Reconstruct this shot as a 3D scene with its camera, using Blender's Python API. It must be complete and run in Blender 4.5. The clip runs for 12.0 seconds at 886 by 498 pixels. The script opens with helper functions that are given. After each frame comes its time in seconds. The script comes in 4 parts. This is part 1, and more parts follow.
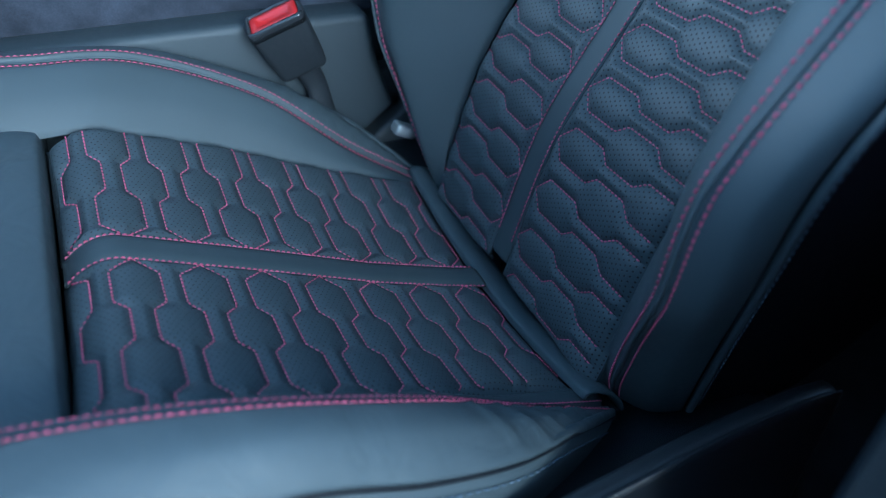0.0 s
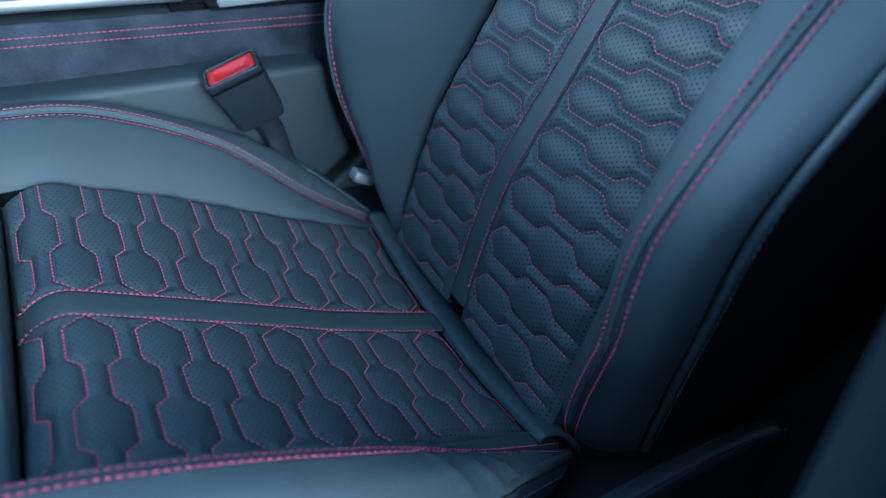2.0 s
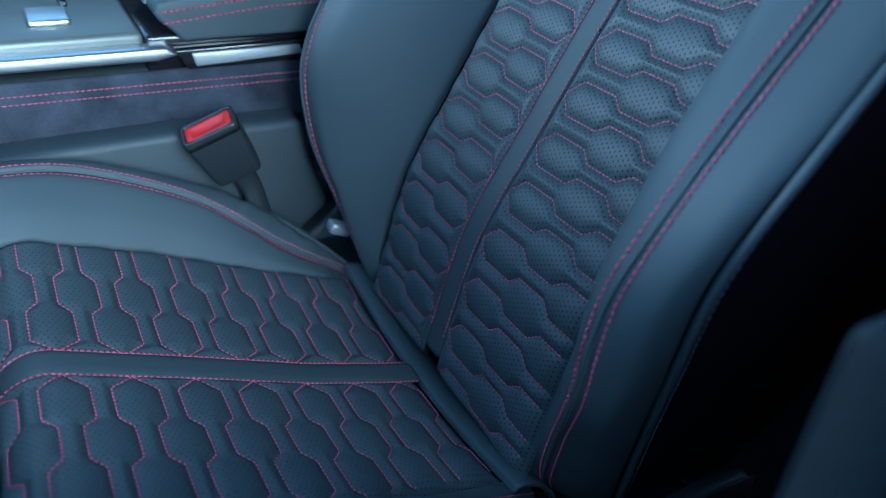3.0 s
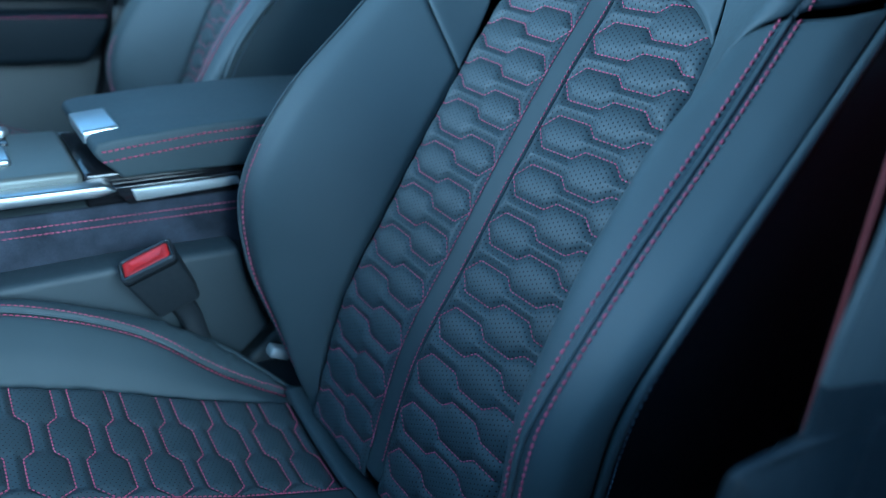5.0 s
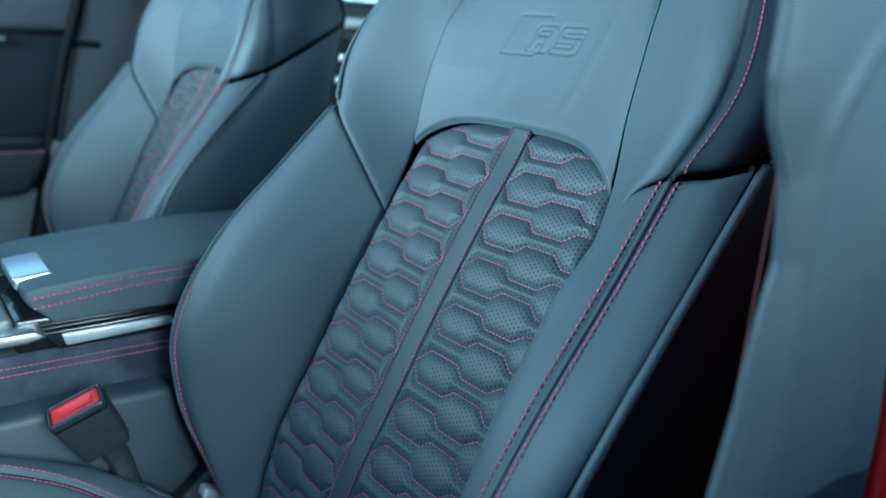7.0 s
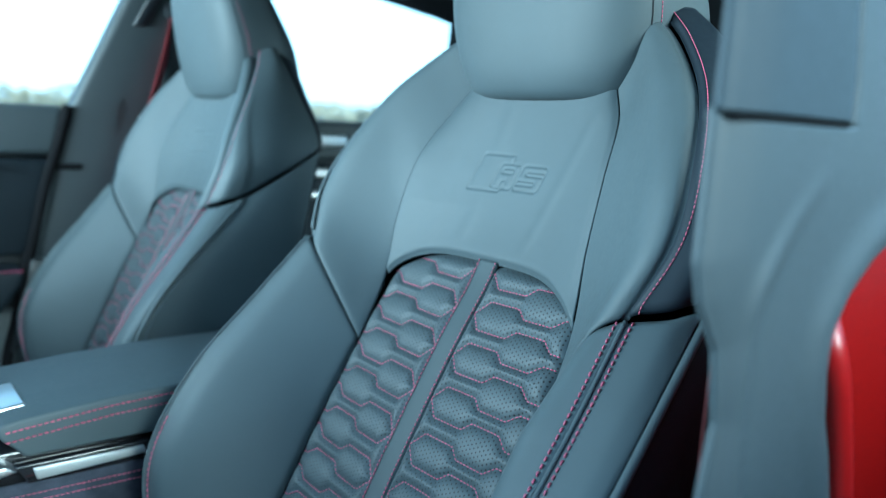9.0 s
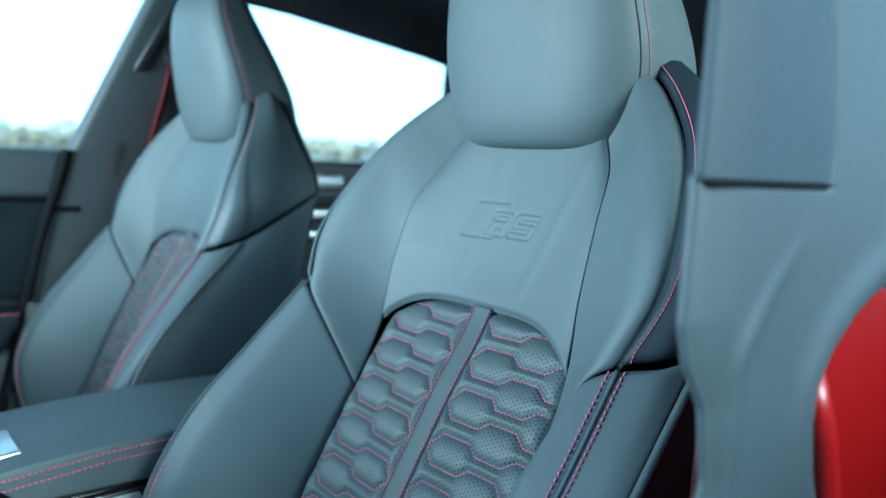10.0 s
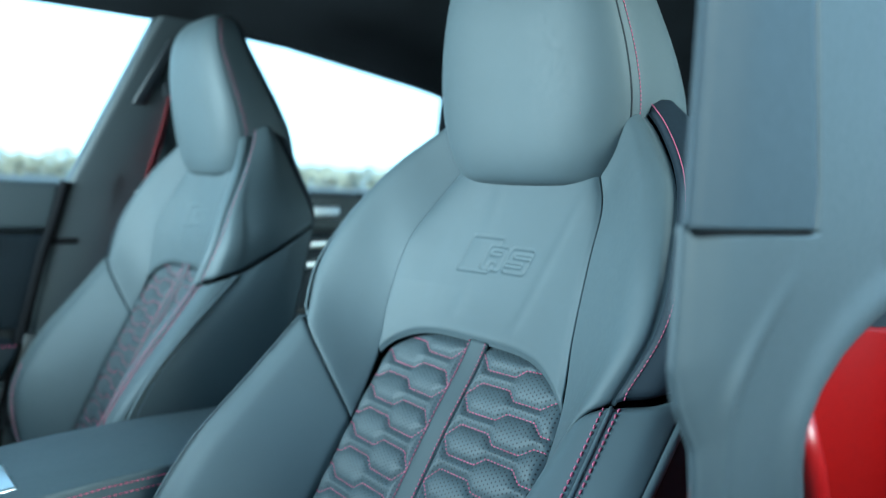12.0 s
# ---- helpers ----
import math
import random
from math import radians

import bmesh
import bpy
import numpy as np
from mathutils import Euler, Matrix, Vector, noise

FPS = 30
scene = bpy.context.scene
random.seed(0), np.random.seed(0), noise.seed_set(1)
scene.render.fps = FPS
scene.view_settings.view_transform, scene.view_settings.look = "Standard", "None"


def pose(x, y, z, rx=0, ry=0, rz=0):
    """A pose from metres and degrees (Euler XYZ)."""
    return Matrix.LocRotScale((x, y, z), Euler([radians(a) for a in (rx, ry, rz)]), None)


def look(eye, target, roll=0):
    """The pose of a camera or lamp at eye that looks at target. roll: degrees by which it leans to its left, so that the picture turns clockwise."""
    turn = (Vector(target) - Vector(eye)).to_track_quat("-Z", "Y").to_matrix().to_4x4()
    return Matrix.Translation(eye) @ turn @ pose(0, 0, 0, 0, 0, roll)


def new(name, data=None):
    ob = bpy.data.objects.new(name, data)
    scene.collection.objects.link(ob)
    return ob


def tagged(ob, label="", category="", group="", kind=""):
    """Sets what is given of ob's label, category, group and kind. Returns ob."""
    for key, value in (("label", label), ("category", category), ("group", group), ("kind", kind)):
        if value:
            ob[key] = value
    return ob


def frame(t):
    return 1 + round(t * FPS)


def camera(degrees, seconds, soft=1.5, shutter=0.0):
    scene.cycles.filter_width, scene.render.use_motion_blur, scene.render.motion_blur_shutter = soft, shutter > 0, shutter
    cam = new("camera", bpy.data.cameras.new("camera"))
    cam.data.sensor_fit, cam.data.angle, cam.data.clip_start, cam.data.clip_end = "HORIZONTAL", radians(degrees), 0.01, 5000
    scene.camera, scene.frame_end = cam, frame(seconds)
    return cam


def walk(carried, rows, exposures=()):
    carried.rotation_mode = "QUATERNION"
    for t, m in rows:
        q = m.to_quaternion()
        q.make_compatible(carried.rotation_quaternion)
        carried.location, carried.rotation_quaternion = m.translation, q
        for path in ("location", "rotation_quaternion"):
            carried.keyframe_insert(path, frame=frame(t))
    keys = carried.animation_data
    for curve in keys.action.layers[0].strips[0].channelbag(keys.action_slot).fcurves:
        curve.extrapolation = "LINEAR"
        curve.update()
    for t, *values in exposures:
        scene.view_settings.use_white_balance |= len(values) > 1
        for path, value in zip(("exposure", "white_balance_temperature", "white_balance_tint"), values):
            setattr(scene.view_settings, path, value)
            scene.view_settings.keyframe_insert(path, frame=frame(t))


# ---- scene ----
cam = camera(60.04, 12.0, soft=1.0)
PATH = [
    (0, -0.2305, -0.4440, 0.8730, 52.64, -3.37, -24.55),
    (0.5, -0.2286, -0.4452, 0.8745, 52.89, -3.45, -24.96),
    (1, -0.2261, -0.4467, 0.8773, 53.40, -3.54, -25.58),
    (1.5, -0.2243, -0.4486, 0.8820, 54.21, -3.66, -26.24),
    (2, -0.2223, -0.4506, 0.8876, 55.36, -3.78, -26.98),
    (2.5, -0.2218, -0.4535, 0.8956, 56.77, -3.88, -27.71),
    (3, -0.2206, -0.4566, 0.9033, 58.42, -3.93, -28.61),
    (5, -0.2128, -0.4719, 0.9388, 65.72, -3.71, -32.71),
    (5.5, -0.2115, -0.4772, 0.9488, 67.59, -3.64, -33.91),
    (6, -0.2102, -0.4832, 0.9575, 69.69, -3.64, -35.10),
    (6.5, -0.2095, -0.4887, 0.9670, 71.59, -3.53, -36.10),
    (7, -0.2092, -0.4946, 0.9775, 73.73, -3.42, -37.00),
    (7.5, -0.2103, -0.5003, 0.9878, 75.79, -3.30, -37.74),
    (9.5, -0.2191, -0.5159, 1.0199, 82.44, -2.85, -38.94),
    (10, -0.2212, -0.5193, 1.0260, 83.59, -2.73, -39.06),
    (10.5, -0.2235, -0.5215, 1.0298, 84.42, -2.68, -39.18),
    (11, -0.2250, -0.5236, 1.0328, 85.16, -2.63, -39.23),
    (11.5, -0.2261, -0.5245, 1.0346, 85.49, -2.63, -39.31),
    (12, -0.2262, -0.5249, 1.0350, 85.58, -2.61, -39.39),
]
walk(cam, [(t, pose(x, y, z, rx, ry, rz)) for t, x, y, z, rx, ry, rz in PATH],
     exposures=[(0.0, 1.92, 4400, -4.0), (3.0, 1.75, 4200, -7.0), (5.0, 1.54, 4000, -12.0), (7.5, 2.00, 4500, -15.0), (9.5, 2.08, 4680, -17.0), (12.0, 2.06, 4800, -17.0)])

# ---- world and light ----
cam.data.dof.use_dof = True
cam.data.dof.focus_distance = 0.57
cam.data.dof.aperture_fstop = 4.6

world = bpy.data.worlds.new("sky")
scene.world = world
world.use_nodes = True
wn, wl = world.node_tree.nodes, world.node_tree.links
sky = wn.new("ShaderNodeTexSky")
sky.sky_type = "NISHITA"
sky.sun_disc = False
sky.sun_elevation = radians(23)
sky.sun_rotation = radians(180)
sky.air_density, sky.dust_density, sky.ozone_density = 1.0, 2.0, 1.0
wn["Background"].inputs["Strength"].default_value = 0.092
cloud = wn.new("ShaderNodeMix")
cloud.data_type = "RGBA"
cloud.inputs["Factor"].default_value = 0.6
cloud.inputs["B"].default_value = (6.5, 8.0, 9.8, 1)
wl.new(sky.outputs[0], cloud.inputs["A"])
wl.new(cloud.outputs["Result"], wn["Background"].inputs["Color"])

sun_data = bpy.data.lights.new("sun", "SUN")
sun_data.energy, sun_data.angle, sun_data.color = 1.6, radians(24), (1.0, 0.92, 0.80)
sun = new("sun", sun_data)
sun.matrix_world = look((0.4, -9.0, 3.5), (0.0, 0.0, 0.0))

# sky light through the windscreen's opening
pane = bpy.data.lights.new("windscreen_light", "AREA")
pane.shape, pane.size, pane.size_y = "RECTANGLE", 0.9, 0.26
pane.energy, pane.color = 15.5, (1.0, 0.97, 0.91)
front_light = new("windscreen_light", pane)
front_light.matrix_world = look((-1.0, 0.60, 1.145), (0.2, 0.36, 1.0))


# ---- materials ----
def material(name, base, rough=0.5, metal=0.0, vary=0.12, vary_scale=9.0, grain=0.0, grain_scale=900.0, wrinkle=0.0,
             wrinkle_scale=18.0, coat=0.0, kind="voronoi", spec=0.5):
    m = bpy.data.materials.new(name)
    m.use_nodes = True
    n, l = m.node_tree.nodes, m.node_tree.links
    b = n["Principled BSDF"]
    b.inputs["Metallic"].default_value = metal
    b.inputs["Coat Weight"].default_value = coat
    b.inputs["Coat Roughness"].default_value = 0.05
    b.inputs["Specular IOR Level"].default_value = spec
    co = n.new("ShaderNodeTexCoord").outputs["Object"]
    blot = n.new("ShaderNodeTexNoise")
    blot.inputs["Scale"].default_value, blot.inputs["Detail"].default_value = vary_scale, 6.0
    l.new(co, blot.inputs["Vector"])
    ramp = n.new("ShaderNodeMapRange")
    ramp.inputs["From Min"].default_value, ramp.inputs["From Max"].default_value = 0.3, 0.7
    ramp.inputs["To Min"].default_value, ramp.inputs["To Max"].default_value = 1 - vary, 1 + vary
    l.new(blot.outputs[0], ramp.inputs["Value"])
    fine = n.new("ShaderNodeTexNoise")
    fine.inputs["Scale"].default_value, fine.inputs["Detail"].default_value = vary_scale * 24, 3.0
    l.new(co, fine.inputs["Vector"])
    fr = n.new("ShaderNodeMapRange")
    fr.inputs["To Min"].default_value, fr.inputs["To Max"].default_value = 1 - vary * 0.8, 1 + vary * 0.8
    l.new(fine.outputs[0], fr.inputs["Value"])
    mul = n.new("ShaderNodeMath")
    mul.operation = "MULTIPLY"
    l.new(ramp.outputs[0], mul.inputs[0])
    l.new(fr.outputs[0], mul.inputs[1])
    col = n.new("ShaderNodeVectorMath")
    col.operation = "SCALE"
    col.inputs[0].default_value = base
    l.new(mul.outputs[0], col.inputs["Scale"])
    l.new(col.outputs[0], b.inputs["Base Color"])
    rr = n.new("ShaderNodeMapRange")
    rr.inputs["To Min"].default_value, rr.inputs["To Max"].default_value = rough * 0.85, min(1.0, rough * 1.15)
    l.new(fine.outputs[0], rr.inputs["Value"])
    l.new(rr.outputs[0], b.inputs["Roughness"])
    normal = None
    if wrinkle:
        w = n.new("ShaderNodeTexNoise")
        w.inputs["Scale"].default_value, w.inputs["Detail"].default_value, w.inputs["Distortion"].default_value = wrinkle_scale, 3.0, 0.6
        l.new(co, w.inputs["Vector"])
        bump = n.new("ShaderNodeBump")
        bump.inputs["Strength"].default_value, bump.inputs["Distance"].default_value = 1.0, wrinkle
        l.new(w.outputs[0], bump.inputs["Height"])
        normal = bump.outputs[0]
    if grain:
        if kind == "voronoi":
            g = n.new("ShaderNodeTexVoronoi")
            g.feature = "DISTANCE_TO_EDGE"
        else:
            g = n.new("ShaderNodeTexNoise")
            g.inputs["Detail"].default_value = 4.0
        g.inputs["Scale"].default_value = grain_scale
        l.new(co, g.inputs["Vector"])
        bump = n.new("ShaderNodeBump")
        bump.inputs["Strength"].default_value, bump.inputs["Distance"].default_value = 0.6, grain
        l.new(g.outputs[0], bump.inputs["Height"])
        if normal:
            l.new(normal, bump.inputs["Normal"])
        normal = bump.outputs[0]
    if normal:
        l.new(normal, b.inputs["Normal"])
    return m


def perforate(m, pitch=0.0041, hole=0.19):
    """Rows of small punched holes, staggered, in the metres of the UV map."""
    n, l = m.node_tree.nodes, m.node_tree.links
    b = n["Principled BSDF"]
    uv = n.new("ShaderNodeUVMap").outputs[0]
    sep = n.new("ShaderNodeSeparateXYZ")
    l.new(uv, sep.inputs[0])

    def op(kind, a, c=None):
        k = n.new("ShaderNodeMath")
        k.operation = kind
        for i, v in enumerate((a, c)):
            if v is None:
                continue
            if isinstance(v, (int, float)):
                k.inputs[i].default_value = v
            else:
                l.new(v, k.inputs[i])
        return k.outputs[0]

    u, v = op("DIVIDE", sep.outputs[0], pitch), op("DIVIDE", sep.outputs[1], pitch * 0.87)
    odd = op("MULTIPLY", op("MODULO", op("FLOOR", v), 2.0), 0.5)
    fu = op("SUBTRACT", op("FRACT", op("ADD", u, odd)), 0.5)
    fv = op("SUBTRACT", op("FRACT", v), 0.5)
    d = op("SQRT", op("ADD", op("MULTIPLY", fu, fu), op("MULTIPLY", fv, fv)))
    s = n.new("ShaderNodeMapRange")
    s.interpolation_type = "SMOOTHSTEP"
    s.inputs["From Min"].default_value, s.inputs["From Max"].default_value = hole * 0.8, hole * 1.1
    l.new(d, s.inputs["Value"])
    mix = n.new("ShaderNodeMix")
    mix.data_type = "RGBA"
    mix.inputs["A"].default_value = (0.004, 0.005, 0.006, 1)
    l.new(s.outputs[0], mix.inputs["Factor"])
    l.new(b.inputs["Base Color"].links[0].from_socket, mix.inputs["B"])
    l.new(mix.outputs["Result"], b.inputs["Base Color"])
    bump = n.new("ShaderNodeBump")
    bump.inputs["Strength"].default_value, bump.inputs["Distance"].default_value = 0.7, 0.0006
    l.new(s.outputs[0], bump.inputs["Height"])
    l.new(b.inputs["Normal"].links[0].from_socket, bump.inputs["Normal"])
    l.new(bump.outputs[0], b.inputs["Normal"])
    return m


LEATHER = (0.049, 0.062, 0.070)
leather = material("leather", LEATHER, 0.60, spec=0.36, vary=0.07, grain=0.00010, grain_scale=1100, wrinkle=0.0012, wrinkle_scale=9)
leather_creased = material("creased_leather", LEATHER, 0.58, spec=0.40, vary=0.08, grain=0.00010, grain_scale=1100, wrinkle=0.003, wrinkle_scale=22)
quilt_leather = perforate(material("perforated_leather", (0.046, 0.057, 0.065), 0.56, spec=0.35, vary=0.07, grain=0.00008, grain_scale=1100))
cushion_leather = perforate(material("perforated_cushion_leather", (0.046, 0.057, 0.065), 0.56, spec=0.35, vary=0.07, grain=0.00008, grain_scale=1100), 0.0038, 0.155)
stripe_leather = material("stripe_leather", (0.045, 0.056, 0.062), 0.6, spec=0.25, vary=0.07, grain=0.0001, grain_scale=1100)
# dark seams and shell; on the outer seat side this colour paints in shade
dark_leather = material("seam_and_shade_leather", (0.0045, 0.006, 0.009), 0.6, spec=0.25, vary=0.08, grain=0.0001, grain_scale=1000)
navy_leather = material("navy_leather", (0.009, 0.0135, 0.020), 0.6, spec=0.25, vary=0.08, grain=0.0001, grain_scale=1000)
red_thread = material("red_thread", (0.37, 0.067, 0.130), 0.55, vary=0.15, vary_scale=60)
blue_thread = material("grey_thread", (0.08, 0.11, 0.15), 0.55, vary=0.15, vary_scale=60)
suede = material("suede", (0.034, 0.038, 0.052), 0.95, vary=0.42, vary_scale=30, grain=0.0004, grain_scale=600, kind="noise", spec=0.15)
trim_plastic = material("soft_trim_plastic", (0.034, 0.043, 0.050), 0.55, spec=0.35, vary=0.05, grain=0.0001, grain_scale=1300)
upper_trim = material("upper_trim_plastic", (0.022, 0.031, 0.040), 0.6, spec=0.3, vary=0.05, grain=0.0001, grain_scale=1300)
grey_plastic = material("grey_plastic", (0.040, 0.049, 0.055), 0.55, vary=0.06, grain=0.00012, grain_scale=1200)
console_plastic = material("console_plastic", (0.031, 0.040, 0.047), 0.6, vary=0.06, grain=0.00012, grain_scale=1200)
dark_grey_plastic = material("dark_grey_plastic", (0.026, 0.032, 0.036), 0.6, vary=0.08, grain=0.00012, grain_scale=1200)
navy_plastic = material("dark_navy_plastic", (0.008, 0.012, 0.017), 0.6, spec=0.2, vary=0.08, grain=0.00015, grain_scale=1100)
black_plastic = material("grained_black_plastic", (0.008, 0.010, 0.013), 0.42, vary=0.12, grain=0.0004, grain_scale=650)
gloss_black = material("gloss_black_trim", (0.01, 0.01, 0.012), 0.12, vary=0.1)
shifter_metal = material("brushed_plate", (0.15, 0.16, 0.15), 0.45, metal=0.5, vary=0.05, vary_scale=30)
satin_silver = material("satin_silver", (0.60, 0.62, 0.64), 0.38, metal=1.0, vary=0.03, vary_scale=8)
buckle_black = material("buckle_black_plastic", (0.008, 0.011, 0.015), 0.75, vary=0.1, grain=0.00015, grain_scale=900)
buckle_rim = material("buckle_rim_plastic", (0.022, 0.024, 0.028), 0.25, vary=0.05, vary_scale=40)
button_red = material("button_red_plastic", (0.42, 0.012, 0.012), 0.32, vary=0.06, vary_scale=40)
# one webbing in two tones: shade painted into the driver's, light into the passenger's
belt_shaded = material("red_webbing", (0.060, 0.002, 0.004), 0.7, vary=0.1, vary_scale=80, grain=0.0004, grain_scale=900, kind="noise")
belt_lit = material("lit_red_webbing", (0.20, 0.008, 0.016), 0.7, vary=0.1, vary_scale=80, grain=0.0004, grain_scale=900, kind="noise")
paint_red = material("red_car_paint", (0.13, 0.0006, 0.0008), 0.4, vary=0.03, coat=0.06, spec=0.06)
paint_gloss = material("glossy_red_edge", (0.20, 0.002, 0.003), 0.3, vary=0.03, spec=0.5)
headliner = material("black_headliner_cloth", (0.013, 0.0145, 0.017), 0.95, vary=0.12, grain=0.0004, grain_scale=500, kind="noise", spec=0.1)
carpet = material("black_carpet", (0.007, 0.007, 0.009), 0.98, vary=0.25, vary_scale=40, grain=0.002, grain_scale=300, kind="noise", spec=0.1)
rubber = material("door_seal_rubber", (0.006, 0.006, 0.007), 0.9, vary=0.1, spec=0.1)
asphalt = material("asphalt", (0.05, 0.05, 0.05), 0.9, vary=0.3, vary_scale=3, grain=0.004, grain_scale=120, kind="noise")
brushed_grey = material("brushed_grey_metal", (0.42, 0.44, 0.45), 0.42, metal=0.6, vary=0.05, vary_scale=30)
blocker_matte = material("dark_blocker_matte", (0.05, 0.05, 0.05), 0.9, vary=0.15, vary_scale=2, grain=0.002, grain_scale=80, kind="noise")
foliage_with_glare = material("foliage_with_glare", (0.29, 0.275, 0.21), 0.8, vary=0.35, vary_scale=0.4, grain=0.1, grain_scale=3, kind="noise")

glass = bpy.data.materials.new("window_glass")
glass.use_nodes = True
gn = glass.node_tree.nodes
mixer, clear, shine = gn.new("ShaderNodeMixShader"), gn.new("ShaderNodeBsdfTransparent"), gn.new("ShaderNodeBsdfGlossy")
clear.inputs["Color"].default_value = (0.97, 0.98, 0.97, 1)
shine.inputs["Roughness"].default_value = 0.02
fres = gn.new("ShaderNodeFresnel")
fres.inputs["IOR"].default_value = 1.45
glass.node_tree.links.new(fres.outputs[0], mixer.inputs[0])
glass.node_tree.links.new(clear.outputs[0], mixer.inputs[1])
glass.node_tree.links.new(shine.outputs[0], mixer.inputs[2])
glass.node_tree.links.new(mixer.outputs[0], gn["Material Output"].inputs["Surface"])


# ---- mesh helpers ----
def mesh_object(name, verts, faces, mat, parent=None, label="", smooth=True, uvs=None):
    me = bpy.data.meshes.new(name)
    me.from_pydata([tuple(map(float, v)) for v in verts], [], faces)
    me.materials.append(mat)
    if uvs is not None:
        layer = me.uv_layers.new(name="UVMap")
        idx = np.empty(len(me.loops), dtype=np.int32)
        me.loops.foreach_get("vertex_index", idx)
        layer.data.foreach_set("uv", np.asarray(uvs, dtype=np.float32)[idx].ravel())
    me.polygons.foreach_set("use_smooth", [smooth] * len(me.polygons))
    me.update()
    ob = new(name, me)
    if parent:
        ob.parent = parent
    if label:
        ob["label"] = label
    return ob


def part(name, bm, mat, parent=None, label="", smooth=True):
    me = bpy.data.meshes.new(name)
    bmesh.ops.recalc_face_normals(bm, faces=bm.faces)
    bm.to_mesh(me)
    bm.free()
    me.materials.append(mat)
    me.polygons.foreach_set("use_smooth", [smooth] * len(me.polygons))
    ob = new(name, me)
    if parent:
        ob.parent = parent
    if label:
        ob["label"] = label
    return ob


def thing(name, label, category, at=(0, 0, 0), group="", kind=""):
    ob = new(name)
    ob.location = at
    ob.empty_display_size = 0.02
    return tagged(ob, label, category, group, kind)


def spline(knots, n):
    """A smooth curve through the knots, n points."""
    k = np.array(knots, float)
    u = np.linspace(0, len(k) - 1, n)
    i = np.minimum(u.astype(int), len(k) - 2)
    s = (u - i)[:, None]
    p0 = np.where((i > 0)[:, None], k[np.maximum(i - 1, 0)], 2 * k[0] - k[1])
    p1, p2 = k[i], k[i + 1]
    p3 = np.where((i + 2 < len(k))[:, None], k[np.minimum(i + 2, len(k) - 1)], 2 * k[-1] - k[-2])
    return 0.5 * (2 * p1 + (p2 - p0) * s + (2 * p0 - 5 * p1 + 4 * p2 - p3) * s**2 + (3 * p1 - p0 - 3 * p2 + p3) * s**3)


def even(points, n):
    """The polyline resampled to n points at even distances."""
    p = np.array(points, float)
    d = np.r_[0, np.cumsum(np.linalg.norm(np.diff(p, axis=0), axis=1))]
    t = np.linspace(0, d[-1], n)
    return np.stack([np.interp(t, d, p[:, i]) for i in range(3)], 1)


def loft(curves, nu):
    """A grid across curves of equally many points, smooth from one to the next."""
    c = np.array(curves, float)
    return np.stack([spline(c[:, j], nu) for j in range(c.shape[1])])


def grid_normals(g):
    du, dv = np.gradient(g, axis=1), np.gradient(g, axis=0)
    n = np.cross(du, dv)
    return n / np.maximum(np.linalg.norm(n, axis=2, keepdims=True), 1e-9)


def tuck(g, sides, depth=0.004, width=0.006, flip=False):
    """Pulls the panel's edges in, as a sewn seam does. sides: any of u0 u1 v0 v1."""
    n = grid_normals(g) * (-1 if flip else 1)
    off = np.zeros(g.shape[:2])
    across = np.concatenate([np.zeros((g.shape[0], 1)), np.cumsum(np.linalg.norm(np.diff(g, axis=1), axis=2), axis=1)], 1)
    along = np.concatenate([np.zeros((1, g.shape[1])), np.cumsum(np.linalg.norm(np.diff(g, axis=0), axis=2), axis=0)], 0)
    for s in sides.split():
        d = {"u0": across, "u1": across[:, -1:] - across, "v0": along, "v1": along[-1:] - along}[s]
        off = np.maximum(off, depth * np.exp(-((d / width) ** 2) * 1.5))
    return g - n * off[..., None]


def edge_row(g, edge, dist, lift, sign):
    """Points and normals of a panel along one of its edges (u0, u1), dist metres in from it."""
    n = grid_normals(g) * sign
    if edge == "u1":
        g, n = g[:, ::-1], n[:, ::-1]
    pts, nor = [], []
    for row, nr in zip(g, n):
        d = np.r_[0, np.cumsum(np.linalg.norm(np.diff(row, axis=0), axis=1))]
        q = min(dist, d[-1] * 0.45)
        k = np.array([np.interp(q, d, nr[:, i]) for i in range(3)])
        k /= np.linalg.norm(k) + 1e-9
        pts.append(np.array([np.interp(q, d, row[:, i]) for i in range(3)]) + k * lift)
        nor.append(k)
    return np.array(pts), np.array(nor)


def meet(g, row, reach):
    """Bends the panel so that its first row lies on the given row."""
    d = np.linspace(0, 1, g.shape[0])[:, None, None]
    return g + (row - g[0])[None] * np.exp(-((d / reach) ** 2))


def grid_mesh(name, g, mat, parent, label="", flip=False, thick=0.003, uvs=None):
    nv, nu = g.shape[:2]
    i = np.arange(nv * nu).reshape(nv, nu)
    a, b, c, d = i[:-1, :-1], i[:-1, 1:], i[1:, 1:], i[1:, :-1]
    f = np.stack([a, b, c, d] if not flip else [a, d, c, b], -1).reshape(-1, 4)
    ob = mesh_object(name, g.reshape(-1, 3), f.tolist(), mat, parent, label, uvs=uvs)
    if thick:
        mod = ob.modifiers.new("thickness", "SOLIDIFY")
        mod.thickness, mod.offset = thick, -1.0
    return ob


